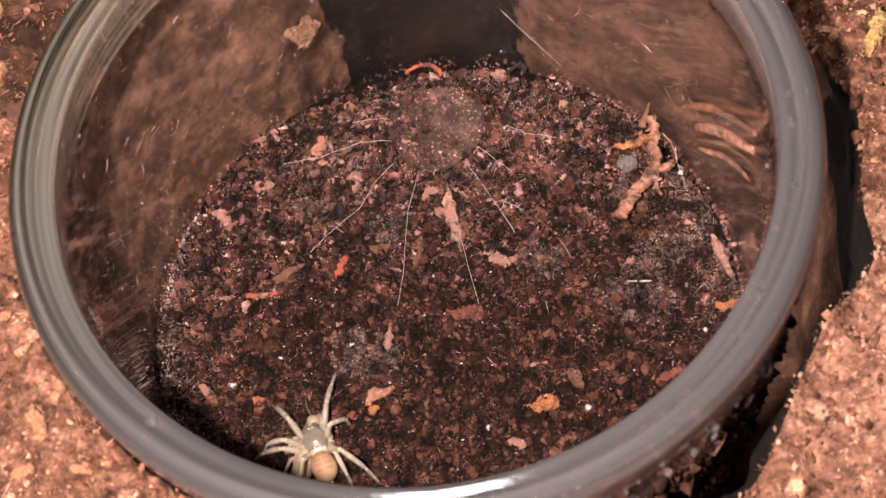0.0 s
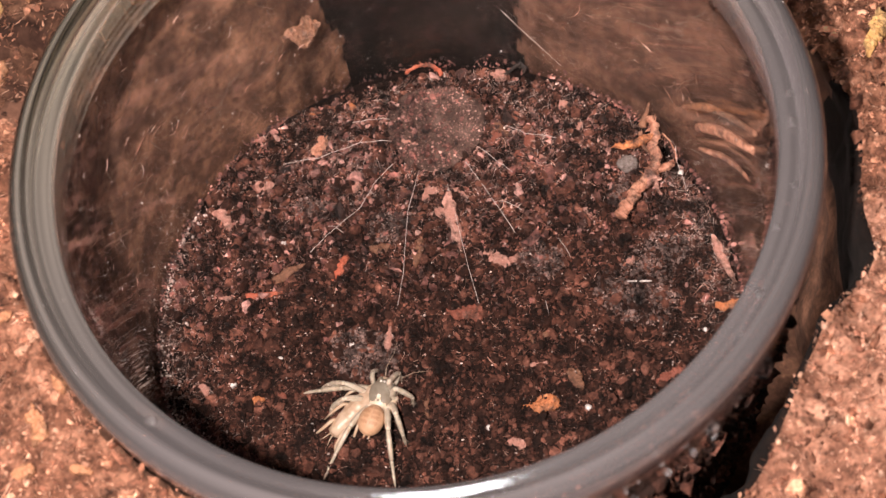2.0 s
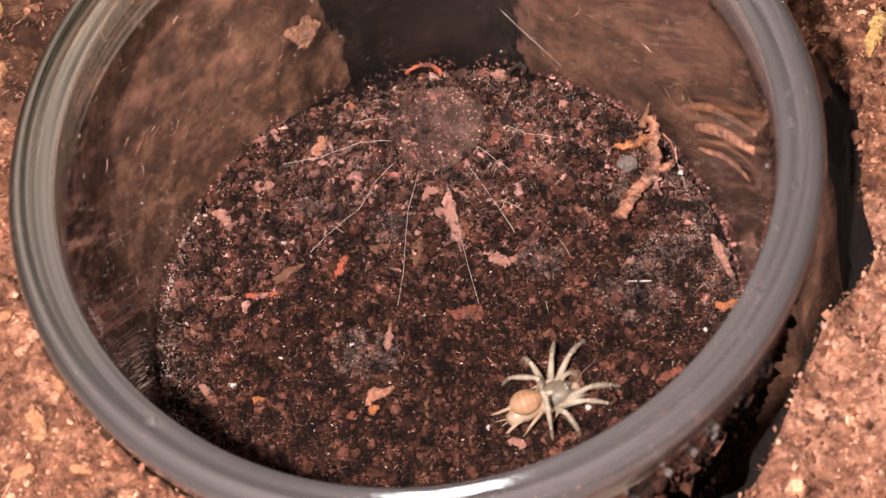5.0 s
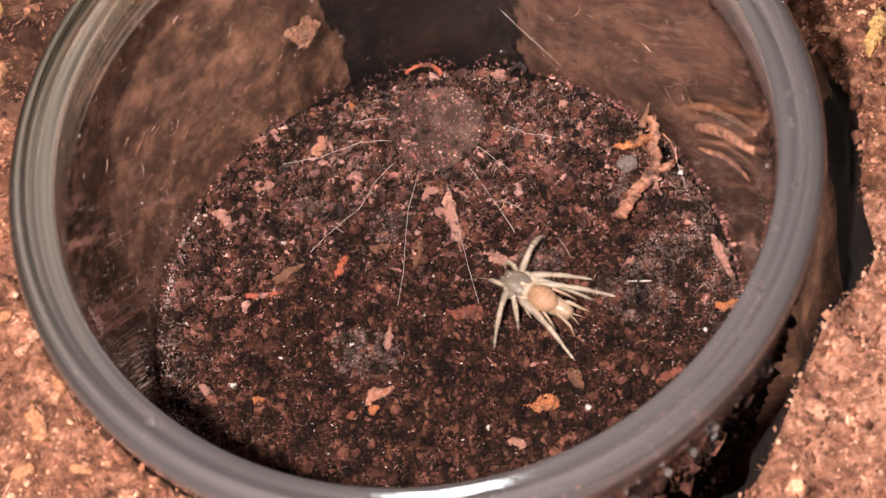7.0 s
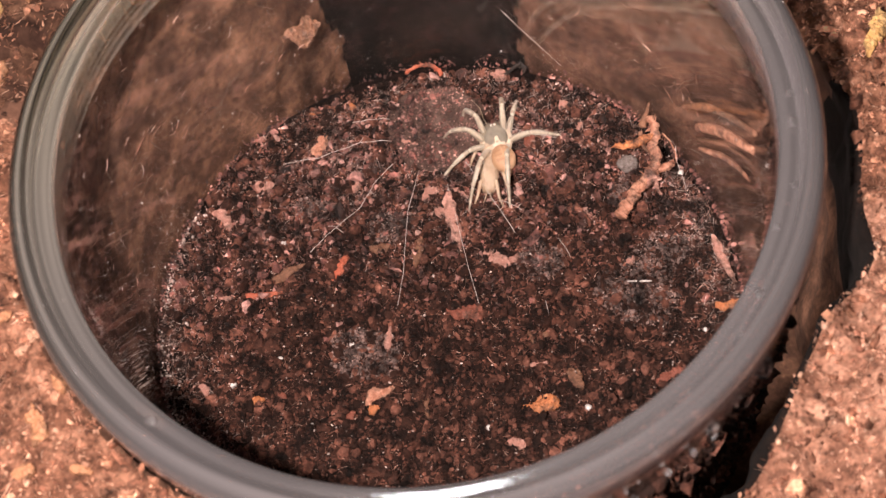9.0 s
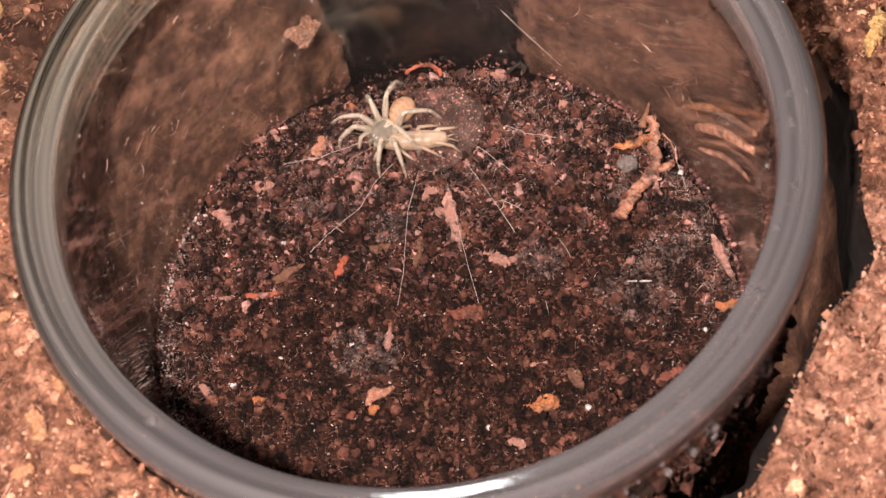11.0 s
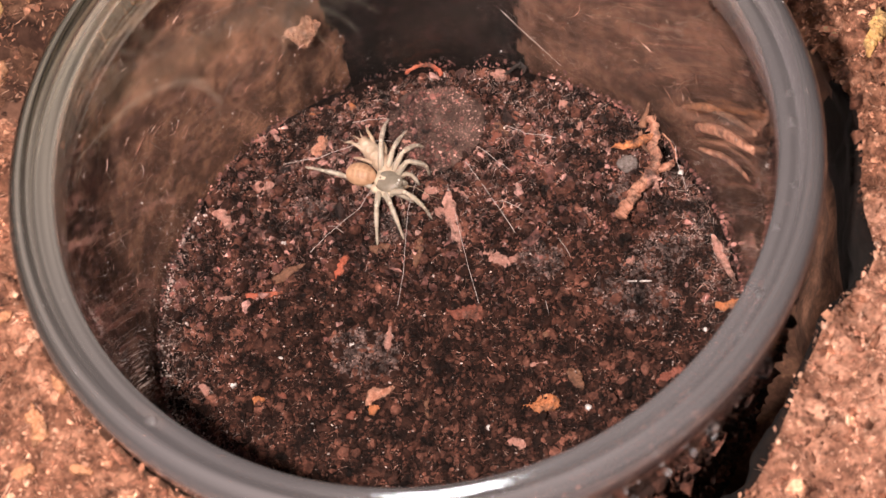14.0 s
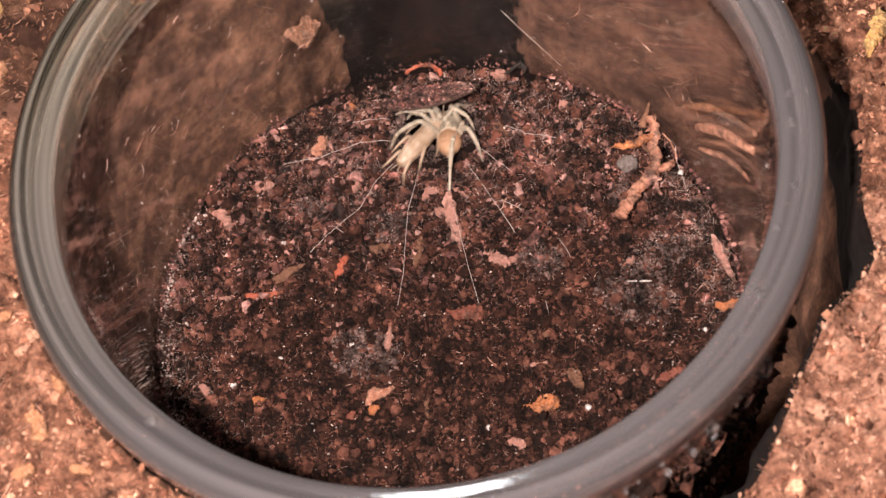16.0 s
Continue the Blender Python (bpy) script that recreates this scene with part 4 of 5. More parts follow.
chip("bark_chip", 8.3, 17.5, 1.6, 1.0, 0.40, 27, BARK_RED, "reddish bark flake on the soil", "bark chip", curl=0.0, lift=0.15, seed=39)
chip("bark_chip", 12.6, 14.4, 1.9, 0.6, 0.40, 53, BARK_PINK, "pale bark flake on the soil", "bark chip", curl=0.0, lift=0.15, seed=40)
chip("bark_chip", 16.0, 19.8, 1.1, 0.7, 0.40, 26, BARK_PINK, "pale bark flake on the soil", "bark chip", curl=0.0, lift=0.15, seed=41)
chip("bark_chip", 16.9, 17.0, 1.2, 0.7, 0.40, 47, BARK_PINK, "pale bark flake on the soil", "bark chip", curl=0.0, lift=0.15, seed=42)
chip("bark_chip", 3.4, -14.4, 1.8, 1.2, 0.60, -33, BARK_PINK, "dull pink bark lump on the soil", "bark chip", curl=0.0, lift=0.12, seed=43)
chip("wood_splinter", -3.7, -8.9, 2.4, 0.5, 0.35, -97, BARK_BROWN, "thin brown wood splinter on the soil", "wood splinter", curl=0.0, lift=0.12, seed=44)
chip("wood_splinter", 7.1, -4.2, 3.5, 1.2, 0.40, -3, BARK_BROWN, "brown fibrous wood splinter on the soil", "wood splinter", curl=0.1, lift=0.10, seed=45)
chip("wood_splinter", 7.3, -7.0, 1.7, 0.4, 0.30, -5, BARK_PINK, "short pale wood splinter on the soil", "wood splinter", curl=0.0, lift=0.12, seed=46)
chip("wood_splinter", 18.5, -1.2, 2.3, 0.2, 0.15, -12, STONE_WHITE, "thin whitish straw on the soil", "wood splinter", curl=0.0, lift=0.15, seed=47)
chip("bark_chip", -17.0, -4.4, 1.2, 0.5, 0.30, -44, BARK_RED, "small rusty bark crumb on the soil", "bark chip", curl=0.0, lift=0.12, seed=48)
chip("bark_chip", -5.1, 8.4, 2.0, 0.9, 0.40, -6, BARK_BROWN, "brown bark flake on the soil", "bark chip", curl=0.0, lift=0.12, seed=49)
chip("bark_chip", -1.5, 6.9, 3.1, 1.0, 0.40, 64, BARK_BROWN, "brown bark flake on the soil", "bark chip", curl=0.0, lift=0.12, seed=50)
chip("bark_chip", 9.5, 18.8, 1.9, 1.2, 0.40, 118, BARK_BROWN, "brown bark flake on the soil", "bark chip", curl=0.0, lift=0.12, seed=51)
clod("grit_stone", -14.4, 11.5, 0.39, STONE_WHITE, "small white grit stone on the soil", "grit stone", 1)
clod("grit_stone", 10.8, -12.4, 0.39, STONE_WHITE, "small white grit stone on the soil", "grit stone", 2)
clod("grit_stone", 1.4, -12.3, 0.28, STONE_WHITE, "tiny white grit stone on the soil", "grit stone", 3)
clod("grit_stone", -14.7, -8.1, 0.28, STONE_WHITE, "tiny white grit stone on the soil", "grit stone", 4)
clod("grit_stone", -21.3, -2.6, 0.33, STONE_WHITE, "tiny white grit stone on the soil", "grit stone", 5)
clod("soil_clod", 20.6, 11.9, 1.04, STONE_GREY, "pale grey soil clod beside the root", "soil clod", 6)
clod("grit_stone", -9.6, -0.9, 0.28, STONE_WHITE, "tiny white grit stone on the soil", "grit stone", 7)
clod("grit_stone", -16.5, -0.7, 0.22, STONE_WHITE, "tiny white grit stone on the soil", "grit stone", 8)
clod("grit_stone", 25.4, 9.7, 0.28, STONE_WHITE, "tiny white grit stone by the root", "grit stone", 9)
clod("grit_stone", 23.1, -7.7, 0.22, STONE_WHITE, "tiny white grit stone by the glass", "grit stone", 10)
chip("bark_chip", -32.5, -15.4, 3.2, 1.4, 1.00, -93, PEAT_CHIP, "flat orange bark chip on the dry peat", "bark chip", lift=0.10, seed=101)
chip("bark_chip", -30.2, -12.7, 1.7, 0.8, 0.80, 110, PEAT_CHIP, "small orange bark chip beside the glass", "bark chip", lift=0.10, seed=102)
chip("bark_chip", 41.1, 7.2, 4.4, 1.5, 1.50, 56, BARK_YELLOW, "bright yellow wood chip on the peat", "bark chip", lift=0.10, seed=103)
chip("bark_chip", -32.5, 23.8, 1.8, 0.9, 1.20, 73, BARK_YELLOW, "orange wood chip on the peat", "bark chip", lift=0.10, seed=104)
chip("bark_chip", -32.8, 16.7, 2.9, 1.1, 1.20, 66, PEAT_CHIP, "orange bark chip on the peat", "bark chip", lift=0.10, seed=105)
chip("bark_chip", -29.1, 24.8, 1.4, 1.0, 1.20, 17, PEAT_CHIP, "orange bark chip on the peat", "bark chip", lift=0.10, seed=106)
chip("bark_chip", -29.3, -19.6, 1.8, 0.9, 0.80, -20, PEAT_CHIP, "orange bark chip on the dry peat", "bark chip", lift=0.10, seed=107)
chip("bark_chip", -33.5, -18.9, 1.6, 1.1, 0.80, 12, PEAT_CHIP, "light orange bark chip on the dry peat", "bark chip", lift=0.10, seed=108)
chip("bark_chip", -33.6, -6.5, 1.2, 0.9, 0.80, 6, PEAT_CHIP, "light orange bark chip on the dry peat", "bark chip", lift=0.10, seed=109)
for i, pts in enumerate((
        ((0.3, 15.8), (-1.7, 11.1), (-3.4, 4.5), (-4.6, 1.4)),
        ((2.7, 14.7), (2.8, 10.6), (2.9, 3.6), (3.1, 0.1)),
        ((5.0, 15.6), (6.8, 10.2), (8.1, 6.6)),
        ((6.4, 17.2), (8.2, 14.3), (9.3, 13.2)),
        ((-1.8, 17.4), (-4.2, 15.3), (-6.1, 12.8), (-9.6, 10.8), (-11.8, 9.4)),
        ((-1.9, 19.9), (-4.8, 20.1), (-9.3, 19.4), (-13.0, 19.9)),
        ((-1.5, 22.4), (-3.8, 22.5), (-5.8, 22.8)),
        ((9.7, 18.7), (11.4, 17.0), (15.2, 15.6)),
        ((11.9, 5.1), (12.7, 2.7)),
        ((9.3, -1.1), (9.3, -2.6)),
        ((-9.7, 11.8), (-8.3, 10.7)),
        ((6.9, 10.5), (9.3, 8.9)),
        ((25.7, 13.3), (25.1, 10.1), (25.3, 7.2)),
)):
    silk_thread(pts, i)


# ---- the trapdoor, the silk ----
def build_lid():
    bm = bmesh.new()
    rings, spokes = 9, 40
    top, under = [], []
    for i in range(rings + 1):
        row, low = [], []
        for k in range(spokes):
            w = 2 * math.pi * k / spokes
            r = LID[2] * i / rings
            if i == rings:
                r *= 1 + 0.05 * math.sin(3 * w + 1) + 0.03 * math.sin(7 * w)
            x, y = r * math.cos(w), r * math.sin(w) - LID[2]
            z = 0.10 + 0.25 * (1 - (i / rings) ** 2) + 0.06 * float(value_noise(x * 3, y * 3, 1.5, 77))
            row.append(bm.verts.new((x, y, z)))
            low.append(bm.verts.new((x * 0.995, y, z - (0.28 if i < rings else 0.10))))
        top.append(row)
        under.append(low)
    for i in range(rings):
        for k in range(spokes):
            j = (k + 1) % spokes
            bm.faces.new((top[i][k], top[i + 1][k], top[i + 1][j], top[i][j]))
            bm.faces.new((under[i][k], under[i][j], under[i + 1][j], under[i + 1][k]))
    for k in range(spokes):
        j = (k + 1) % spokes
        bm.faces.new((top[-1][k], under[-1][k], under[-1][j], top[-1][j]))
    bmesh.ops.remove_doubles(bm, verts=bm.verts, dist=0.001)
    return bm


trapdoor = new("trapdoor")
tagged(trapdoor, "thin round silk and soil trapdoor over a burrow", "trapdoor")
door_leaf = part("door_leaf", build_lid(), SILK_SOIL, trapdoor)
w, d = rng.uniform(0, 2 * np.pi, 1300), LID[2] * 0.97 * np.sqrt(rng.uniform(0, 1, 1300))
size = np.clip(rng.lognormal(-2.45, 0.4, 1300), 0.04, 0.25)
x, y = d * np.cos(w), d * np.sin(w) - LID[2]
soil_cover = crumbs("soil_cover", np.stack([x, y, 0.12 + 0.25 * (1 - (d / LID[2]) ** 2) + size * 0.1], 1), size, SPUN, 0.3, trapdoor)
w, d = rng.uniform(0, 2 * np.pi, 520), LID[2] * 0.95 * np.sqrt(rng.uniform(0, 1, 520))
x, y = d * np.cos(w), d * np.sin(w) - LID[2]
keep = rng.uniform(0, 1, 520) < np.clip(0.55 - 0.14 * x, 0.12, 1)          # most of the litter lies to one side
x, y, d = x[keep], y[keep], d[keep]
size = np.clip(rng.lognormal(-1.6, 0.5, len(x)), 0.08, 0.6)
flake_cover = crumbs("flake_cover", np.stack([x, y, 0.16 + 0.25 * (1 - (d / LID[2]) ** 2) + size * 0.1], 1), size, FLAKE, 0.2, trapdoor)
HINGE = (LID[0], LID[1] + LID[2])
trapdoor.matrix_basis = pose(HINGE[0] * MM, HINGE[1] * MM, 0)


# ---- the spider ----
LEG_LEN = [(2.75, 2.25, 2.1), (2.5, 2.0, 1.9), (2.4, 2.0, 1.9), (3.1, 2.8, 2.7)]          # femur, tibia and foot, front pair to hind pair
HIP = [(1.95, 0.98), (1.4, 1.2), (0.8, 1.18), (0.25, 0.9)]      # on the left side, from the waist forwards
REST = [(5.2, 2.9), (3.0, 4.6), (-0.8, 4.6), (-4.0, 3.4)]
HIP_UP, WAIST_UP = 1.15, 1.25


def leg_piece(name, length, radii, parent, pale, arch):
    """A leg piece along +x with its thickness from end to end, pale at the joints, set with bristles."""
    bm = bmesh.new()
    n = 14
    pts, rad = [], []
    for i in range(n + 1):
        s = i / n
        r = float(np.interp(s, np.linspace(0, 1, len(radii)), radii))
        pts.append((length * s, 0, arch * length * math.sin(math.pi * s)))
        rad.append(r * (0.72 if i in (0, n) else 1.0))
    tube(bm, pts, rad, 10)
    for f in bm.faces:
        s = f.calc_center_median().x / length
        f.material_index = int(any(abs(s - at) < 0.07 for at in pale))
    q = np.random.default_rng(int(length * 100))
    for k in range(18):
        s, w = q.uniform(0.08, 0.97), q.uniform(0, 2 * math.pi)
        r = float(np.interp(s, np.linspace(0, 1, len(radii)), radii))
        p = np.array([length * s, math.cos(w) * r * 0.8, arch * length * math.sin(math.pi * s) + math.sin(w) * r * 0.8])
        tip = p + np.array([0.16, math.cos(w) * 0.2, math.sin(w) * 0.2]) * q.uniform(0.7, 1.5)
        tube(bm, [p, (p + tip) / 2, tip], [0.014, 0.010, 0.004], 3)
    return part(name, bm, [LEG_SKIN, JOINT_SKIN], parent)


def build_spider():
    sp = new("spider")
    tagged(sp, "pale young trapdoor spider with a banded tan abdomen carrying its prey", "spider")
    bm = bmesh.new()
    vs = ball(bm, (1.4, 0, 1.45), (1.52, 1.22, 0.66), u=32, v=20)
    for v in vs:
        t = (v.co.x - 1.4) / 1.52
        v.co.y *= 1 - 0.20 * max(0, t) ** 2 - 0.10 * max(0, -t) ** 2
        v.co.z += 0.20 * max(0, t)
        if v.co.z > 1.5:                                     # the pit in the middle and the grooves that run out from it
            out = math.hypot(v.co.x - 0.85, v.co.y)
            v.co.z -= 0.16 * math.exp(-(out / 0.22) ** 2) + 0.05 * math.exp(-((abs(math.atan2(v.co.y, v.co.x - 0.85)) - 0.9) / 0.2) ** 2) * min(1.0, out)
    for f in bm.faces:
        c = f.calc_center_median()
        f.material_index = int(c.z > 1.4 and (c.x < 0.45 or (c.x < 1.15 and abs(abs(c.y) - 0.25 * (1.3 - c.x)) < 0.10)))
    carapace = part("carapace", bm, [HEAD_SKIN, COXA_SKIN], sp, "smooth greyish translucent head shield")
    bm = bmesh.new()
    ball(bm, (1.2, 0, 1.0), (1.15, 0.85, 0.4), u=16, v=8)
    part("sternum", bm, LEG_SKIN, sp)
    for s in (1, -1):
        bm = bmesh.new()
        ball(bm, (2.72, 0.38 * s, 1.22), (0.58, 0.36, 0.44), u=14, v=10)
        chelicera = part("chelicera", bm, HEAD_SKIN, sp)
        bm = bmesh.new()
        tube(bm, [(3.15, 0.36 * s, 1.1), (3.3, 0.28 * s, 0.8), (3.1, 0.2 * s, 0.55)], [0.12, 0.08, 0.02], 6)
        part("fang", bm, BAND_SKIN, chelicera, "thin brown fang")
        bm = bmesh.new()
        tube(bm, [(2.2, 0.85 * s, 1.2), (2.85, 1.15 * s, 1.75), (3.4, 1.25 * s, 1.7), (3.95, 1.1 * s, 0.9), (4.2, 1.0 * s, 0.35)], [0.22, 0.25, 0.22, 0.19, 0.09], 10)
        part("pedipalp", bm, LEG_SKIN, sp)
    for ex, ey in ((2.52, 0.17), (2.52, -0.17), (2.30, 0.36), (2.30, -0.36)):
        bm = bmesh.new()
        ball(bm, (ex, ey, 2.05 - 0.25 * abs(ey)), (0.13, 0.13, 0.13) if abs(ey) < 0.3 else (0.09, 0.09, 0.09), u=12, v=8)
        part("eye", bm, EYE_SHINE, carapace, "small eye shining white in the lamp light")
    # abdomen, in its own space from the waist backwards
    bm = bmesh.new()
    vs = ball(bm, (-1.5, 0, 0.50), (1.55, 1.2, 1.08), u=48, v=32)
    for v in vs:
        v.co.y *= 1 - 0.10 * (v.co.x + 1.5) / 1.55 * (1 if v.co.x > -1.5 else 0.2)
    for f in bm.faces:
        c = f.calc_center_median()
        if c.z > 0.65 and 0.10 < abs(c.y) < 0.80:
            for at in (-0.62, -1.15, -1.68, -2.2):
                if abs(c.x - at - 0.14 * abs(c.y)) < 0.15:
                    f.material_index = 1
    tube(bm, [(0.15, 0, 0), (-0.3, 0, 0.3)], [0.3, 0.42], 8)
    abdomen = part("abdomen", bm, [BELLY_SKIN, BAND_SKIN], sp, "rounded tan abdomen with darker cross bands")
    for s in (1, -1):
        bm = bmesh.new()
        tube(bm, [(-2.8, 0.2 * s, 0.15), (-3.05, 0.24 * s, 0.1), (-3.2, 0.26 * s, 0.1)], [0.12, 0.1, 0.04], 6)
        part("spinneret", bm, BELLY_SKIN, abdomen)
    for s in (1, -1):
        for hx, hy in HIP:
            bm = bmesh.new()
            ball(bm, (hx, (hy - 0.02) * s, HIP_UP), (0.42, 0.50, 0.40), u=12, v=10)
            part("coxa", bm, COXA_SKIN, sp)
    legs = []
    for side in (1, -1):
        for k in range(4):
            a, b, c = LEG_LEN[k]
            legs.append((side, k, leg_piece("femur", a, (0.26, 0.33, 0.32, 0.29, 0.24), sp, (1.0,), 0.05),
                         leg_piece("tibia", b, (0.22, 0.26, 0.25, 0.24, 0.19), sp, (0.0, 0.38, 1.0), 0.04),
                         leg_piece("foot", c, (0.18, 0.17, 0.15, 0.14, 0.11, 0.06), sp, (0.0, 0.55), 0.02)))
    return sp, abdomen, legs


def build_prey():
    """A pale insect nymph; its origin is at the head, the body runs back along -x."""
    pr = new("prey_nymph")
    tagged(pr, "limp cream-coloured insect nymph held in the spider's jaws", "insect")
    bm = bmesh.new()
    n = 28
    pts = [(-0.9 - 6.5 * i / n, 0, 0.82 + 0.1 * math.sin(3.1 * i / n)) for i in range(n + 1)]
    rad = [(0.32 + 0.66 * math.sin(math.pi * min(1, 0.10 + 0.82 * i / n)) ** 0.7) * (1 + 0.07 * (i % 4 == 0)) for i in range(n + 1)]
    rad[-1] = 0.12
    tube(bm, pts, rad, 16)
    for v in bm.verts:
        v.co += 0.06 * noise.noise_vector(v.co * 2.0)
    part("body", bm, PREY_SKIN, pr)
    bm = bmesh.new()
    ball(bm, (-0.45, 0, 0.8), (0.6, 0.66, 0.52), u=14, v=10)
    part("head", bm, PREY_SKIN, pr)
    for s in (1, -1):
        for x, ends in ((-2.2, ((-0.3, 0.9, 1.4), (-1.3, 1.5, 0.7), (-1.9, 1.7, 0.15))),
                        (-3.9, ((-0.7, 0.8, 1.5), (-1.9, 1.2, 0.9), (-2.8, 1.5, 0.2))),
                        (-5.6, ((-0.9, 0.45, 1.4), (-2.2, 0.7, 1.0), (-3.0, 1.15, 0.3)))):
            bm = bmesh.new()
            path = [(x, 0.5 * s, 0.8)] + [(x + dx, (0.35 + dy) * s, dz) for dx, dy, dz in ends]
            tube(bm, path, [0.22, 0.20, 0.14, 0.06], 8)
            part("insect_leg", bm, PREY_SKIN, pr)
        bm = bmesh.new()
        tube(bm, [(-7.2, 0.12 * s, 0.95), (-7.8, 0.25 * s, 1.0), (-8.4, 0.45 * s, 0.8)], [0.09, 0.06, 0.02], 5)
        part("cercus", bm, PREY_SKIN, pr)
        bm = bmesh.new()
        tube(bm, [(-0.1, 0.25 * s, 0.9), (0.8, 0.9 * s, 1.1), (2.2, 1.4 * s, 0.9), (3.4, 2.3 * s, 0.5)], [0.04, 0.03, 0.025, 0.012], 4)
        part("antenna", bm, PREY_SKIN, pr)
    return pr


spider, spider_abdomen, spider_legs = build_spider()
prey_nymph = build_prey()
STANCES = []


def stance(t, x, y, heading, prey_turn, prey_shift, *feet):
    """Where the middle of the body is at t, which way it heads, how far the prey swings and lies forward, and its eight feet (left pair by pair, then right)."""
    STANCES.append((t, x, y, heading, prey_turn, prey_shift, feet))


def rest_foot(x, y, heading, k):
    fx, fy = REST[k % 4]
    fy = fy if k < 4 else -fy
    c, s = math.cos(radians(heading)), math.sin(radians(heading))
    return np.array([x + c * fx - s * fy, y + s * fx + c * fy])


def aim(p, q, roll_up=(0, 0, 1)):
    """The pose of a piece that lies along +x from p to q."""
    dx = (Vector(q) - Vector(p)).normalized()
    dy = Vector(roll_up).cross(dx).normalized()
    dz = dx.cross(dy)
    m = Matrix((dx, dy, dz)).transposed().to_4x4()
    return Matrix.Translation(Vector(p) * MM) @ m


def bend_leg(hip, foot, a, b):
    """The joint between two pieces of the lengths a and b, bent upwards; draws the foot in where it is out of reach."""
    h, f = np.array(hip), np.array(foot)
    d = f - h
    n = np.linalg.norm(d)
    if n > (a + b) * 0.985:
        f, n = h + d * (a + b) * 0.985 / n, (a + b) * 0.985
        d = f - h
    if n < abs(a - b) + 0.6:
        d = d * (abs(a - b) + 0.6) / n
        f, n = h + d, abs(a - b) + 0.6
    u = d / n
    along = (a * a - b * b + n * n) / (2 * n)
    high = math.sqrt(max(a * a - along * along, 0.0))
    up = np.array([0, 0, 1.0]) - u * u[2]
    up /= np.linalg.norm(up)
    return h + u * along + up * high, f


def pose_leg(hip, foot, a, b, c):
    """Knee, ankle and tip of a three-piece leg; the outer pieces straighten as it reaches far."""
    far = np.linalg.norm(np.array(foot) - np.array(hip))
    bend = radians(float(np.interp(far / (a + b + c), (0.35, 0.75, 0.95), (48, 30, 6))))
    chord = math.sqrt(b * b + c * c + 2 * b * c * math.cos(bend))
    knee, tip = bend_leg(hip, foot, a, chord)
    u = (tip - knee) / np.linalg.norm(tip - knee)
    out = knee - np.array(hip)                               # the ankle lies on the far side of the chord from the hip
    out = out - u * float(np.dot(out, u))
    out /= np.linalg.norm(out) + 1e-9
    along = (b * b - c * c + chord * chord) / (2 * chord)
    return knee, knee + u * along + out * math.sqrt(max(b * b - along * along, 0.0)), tip


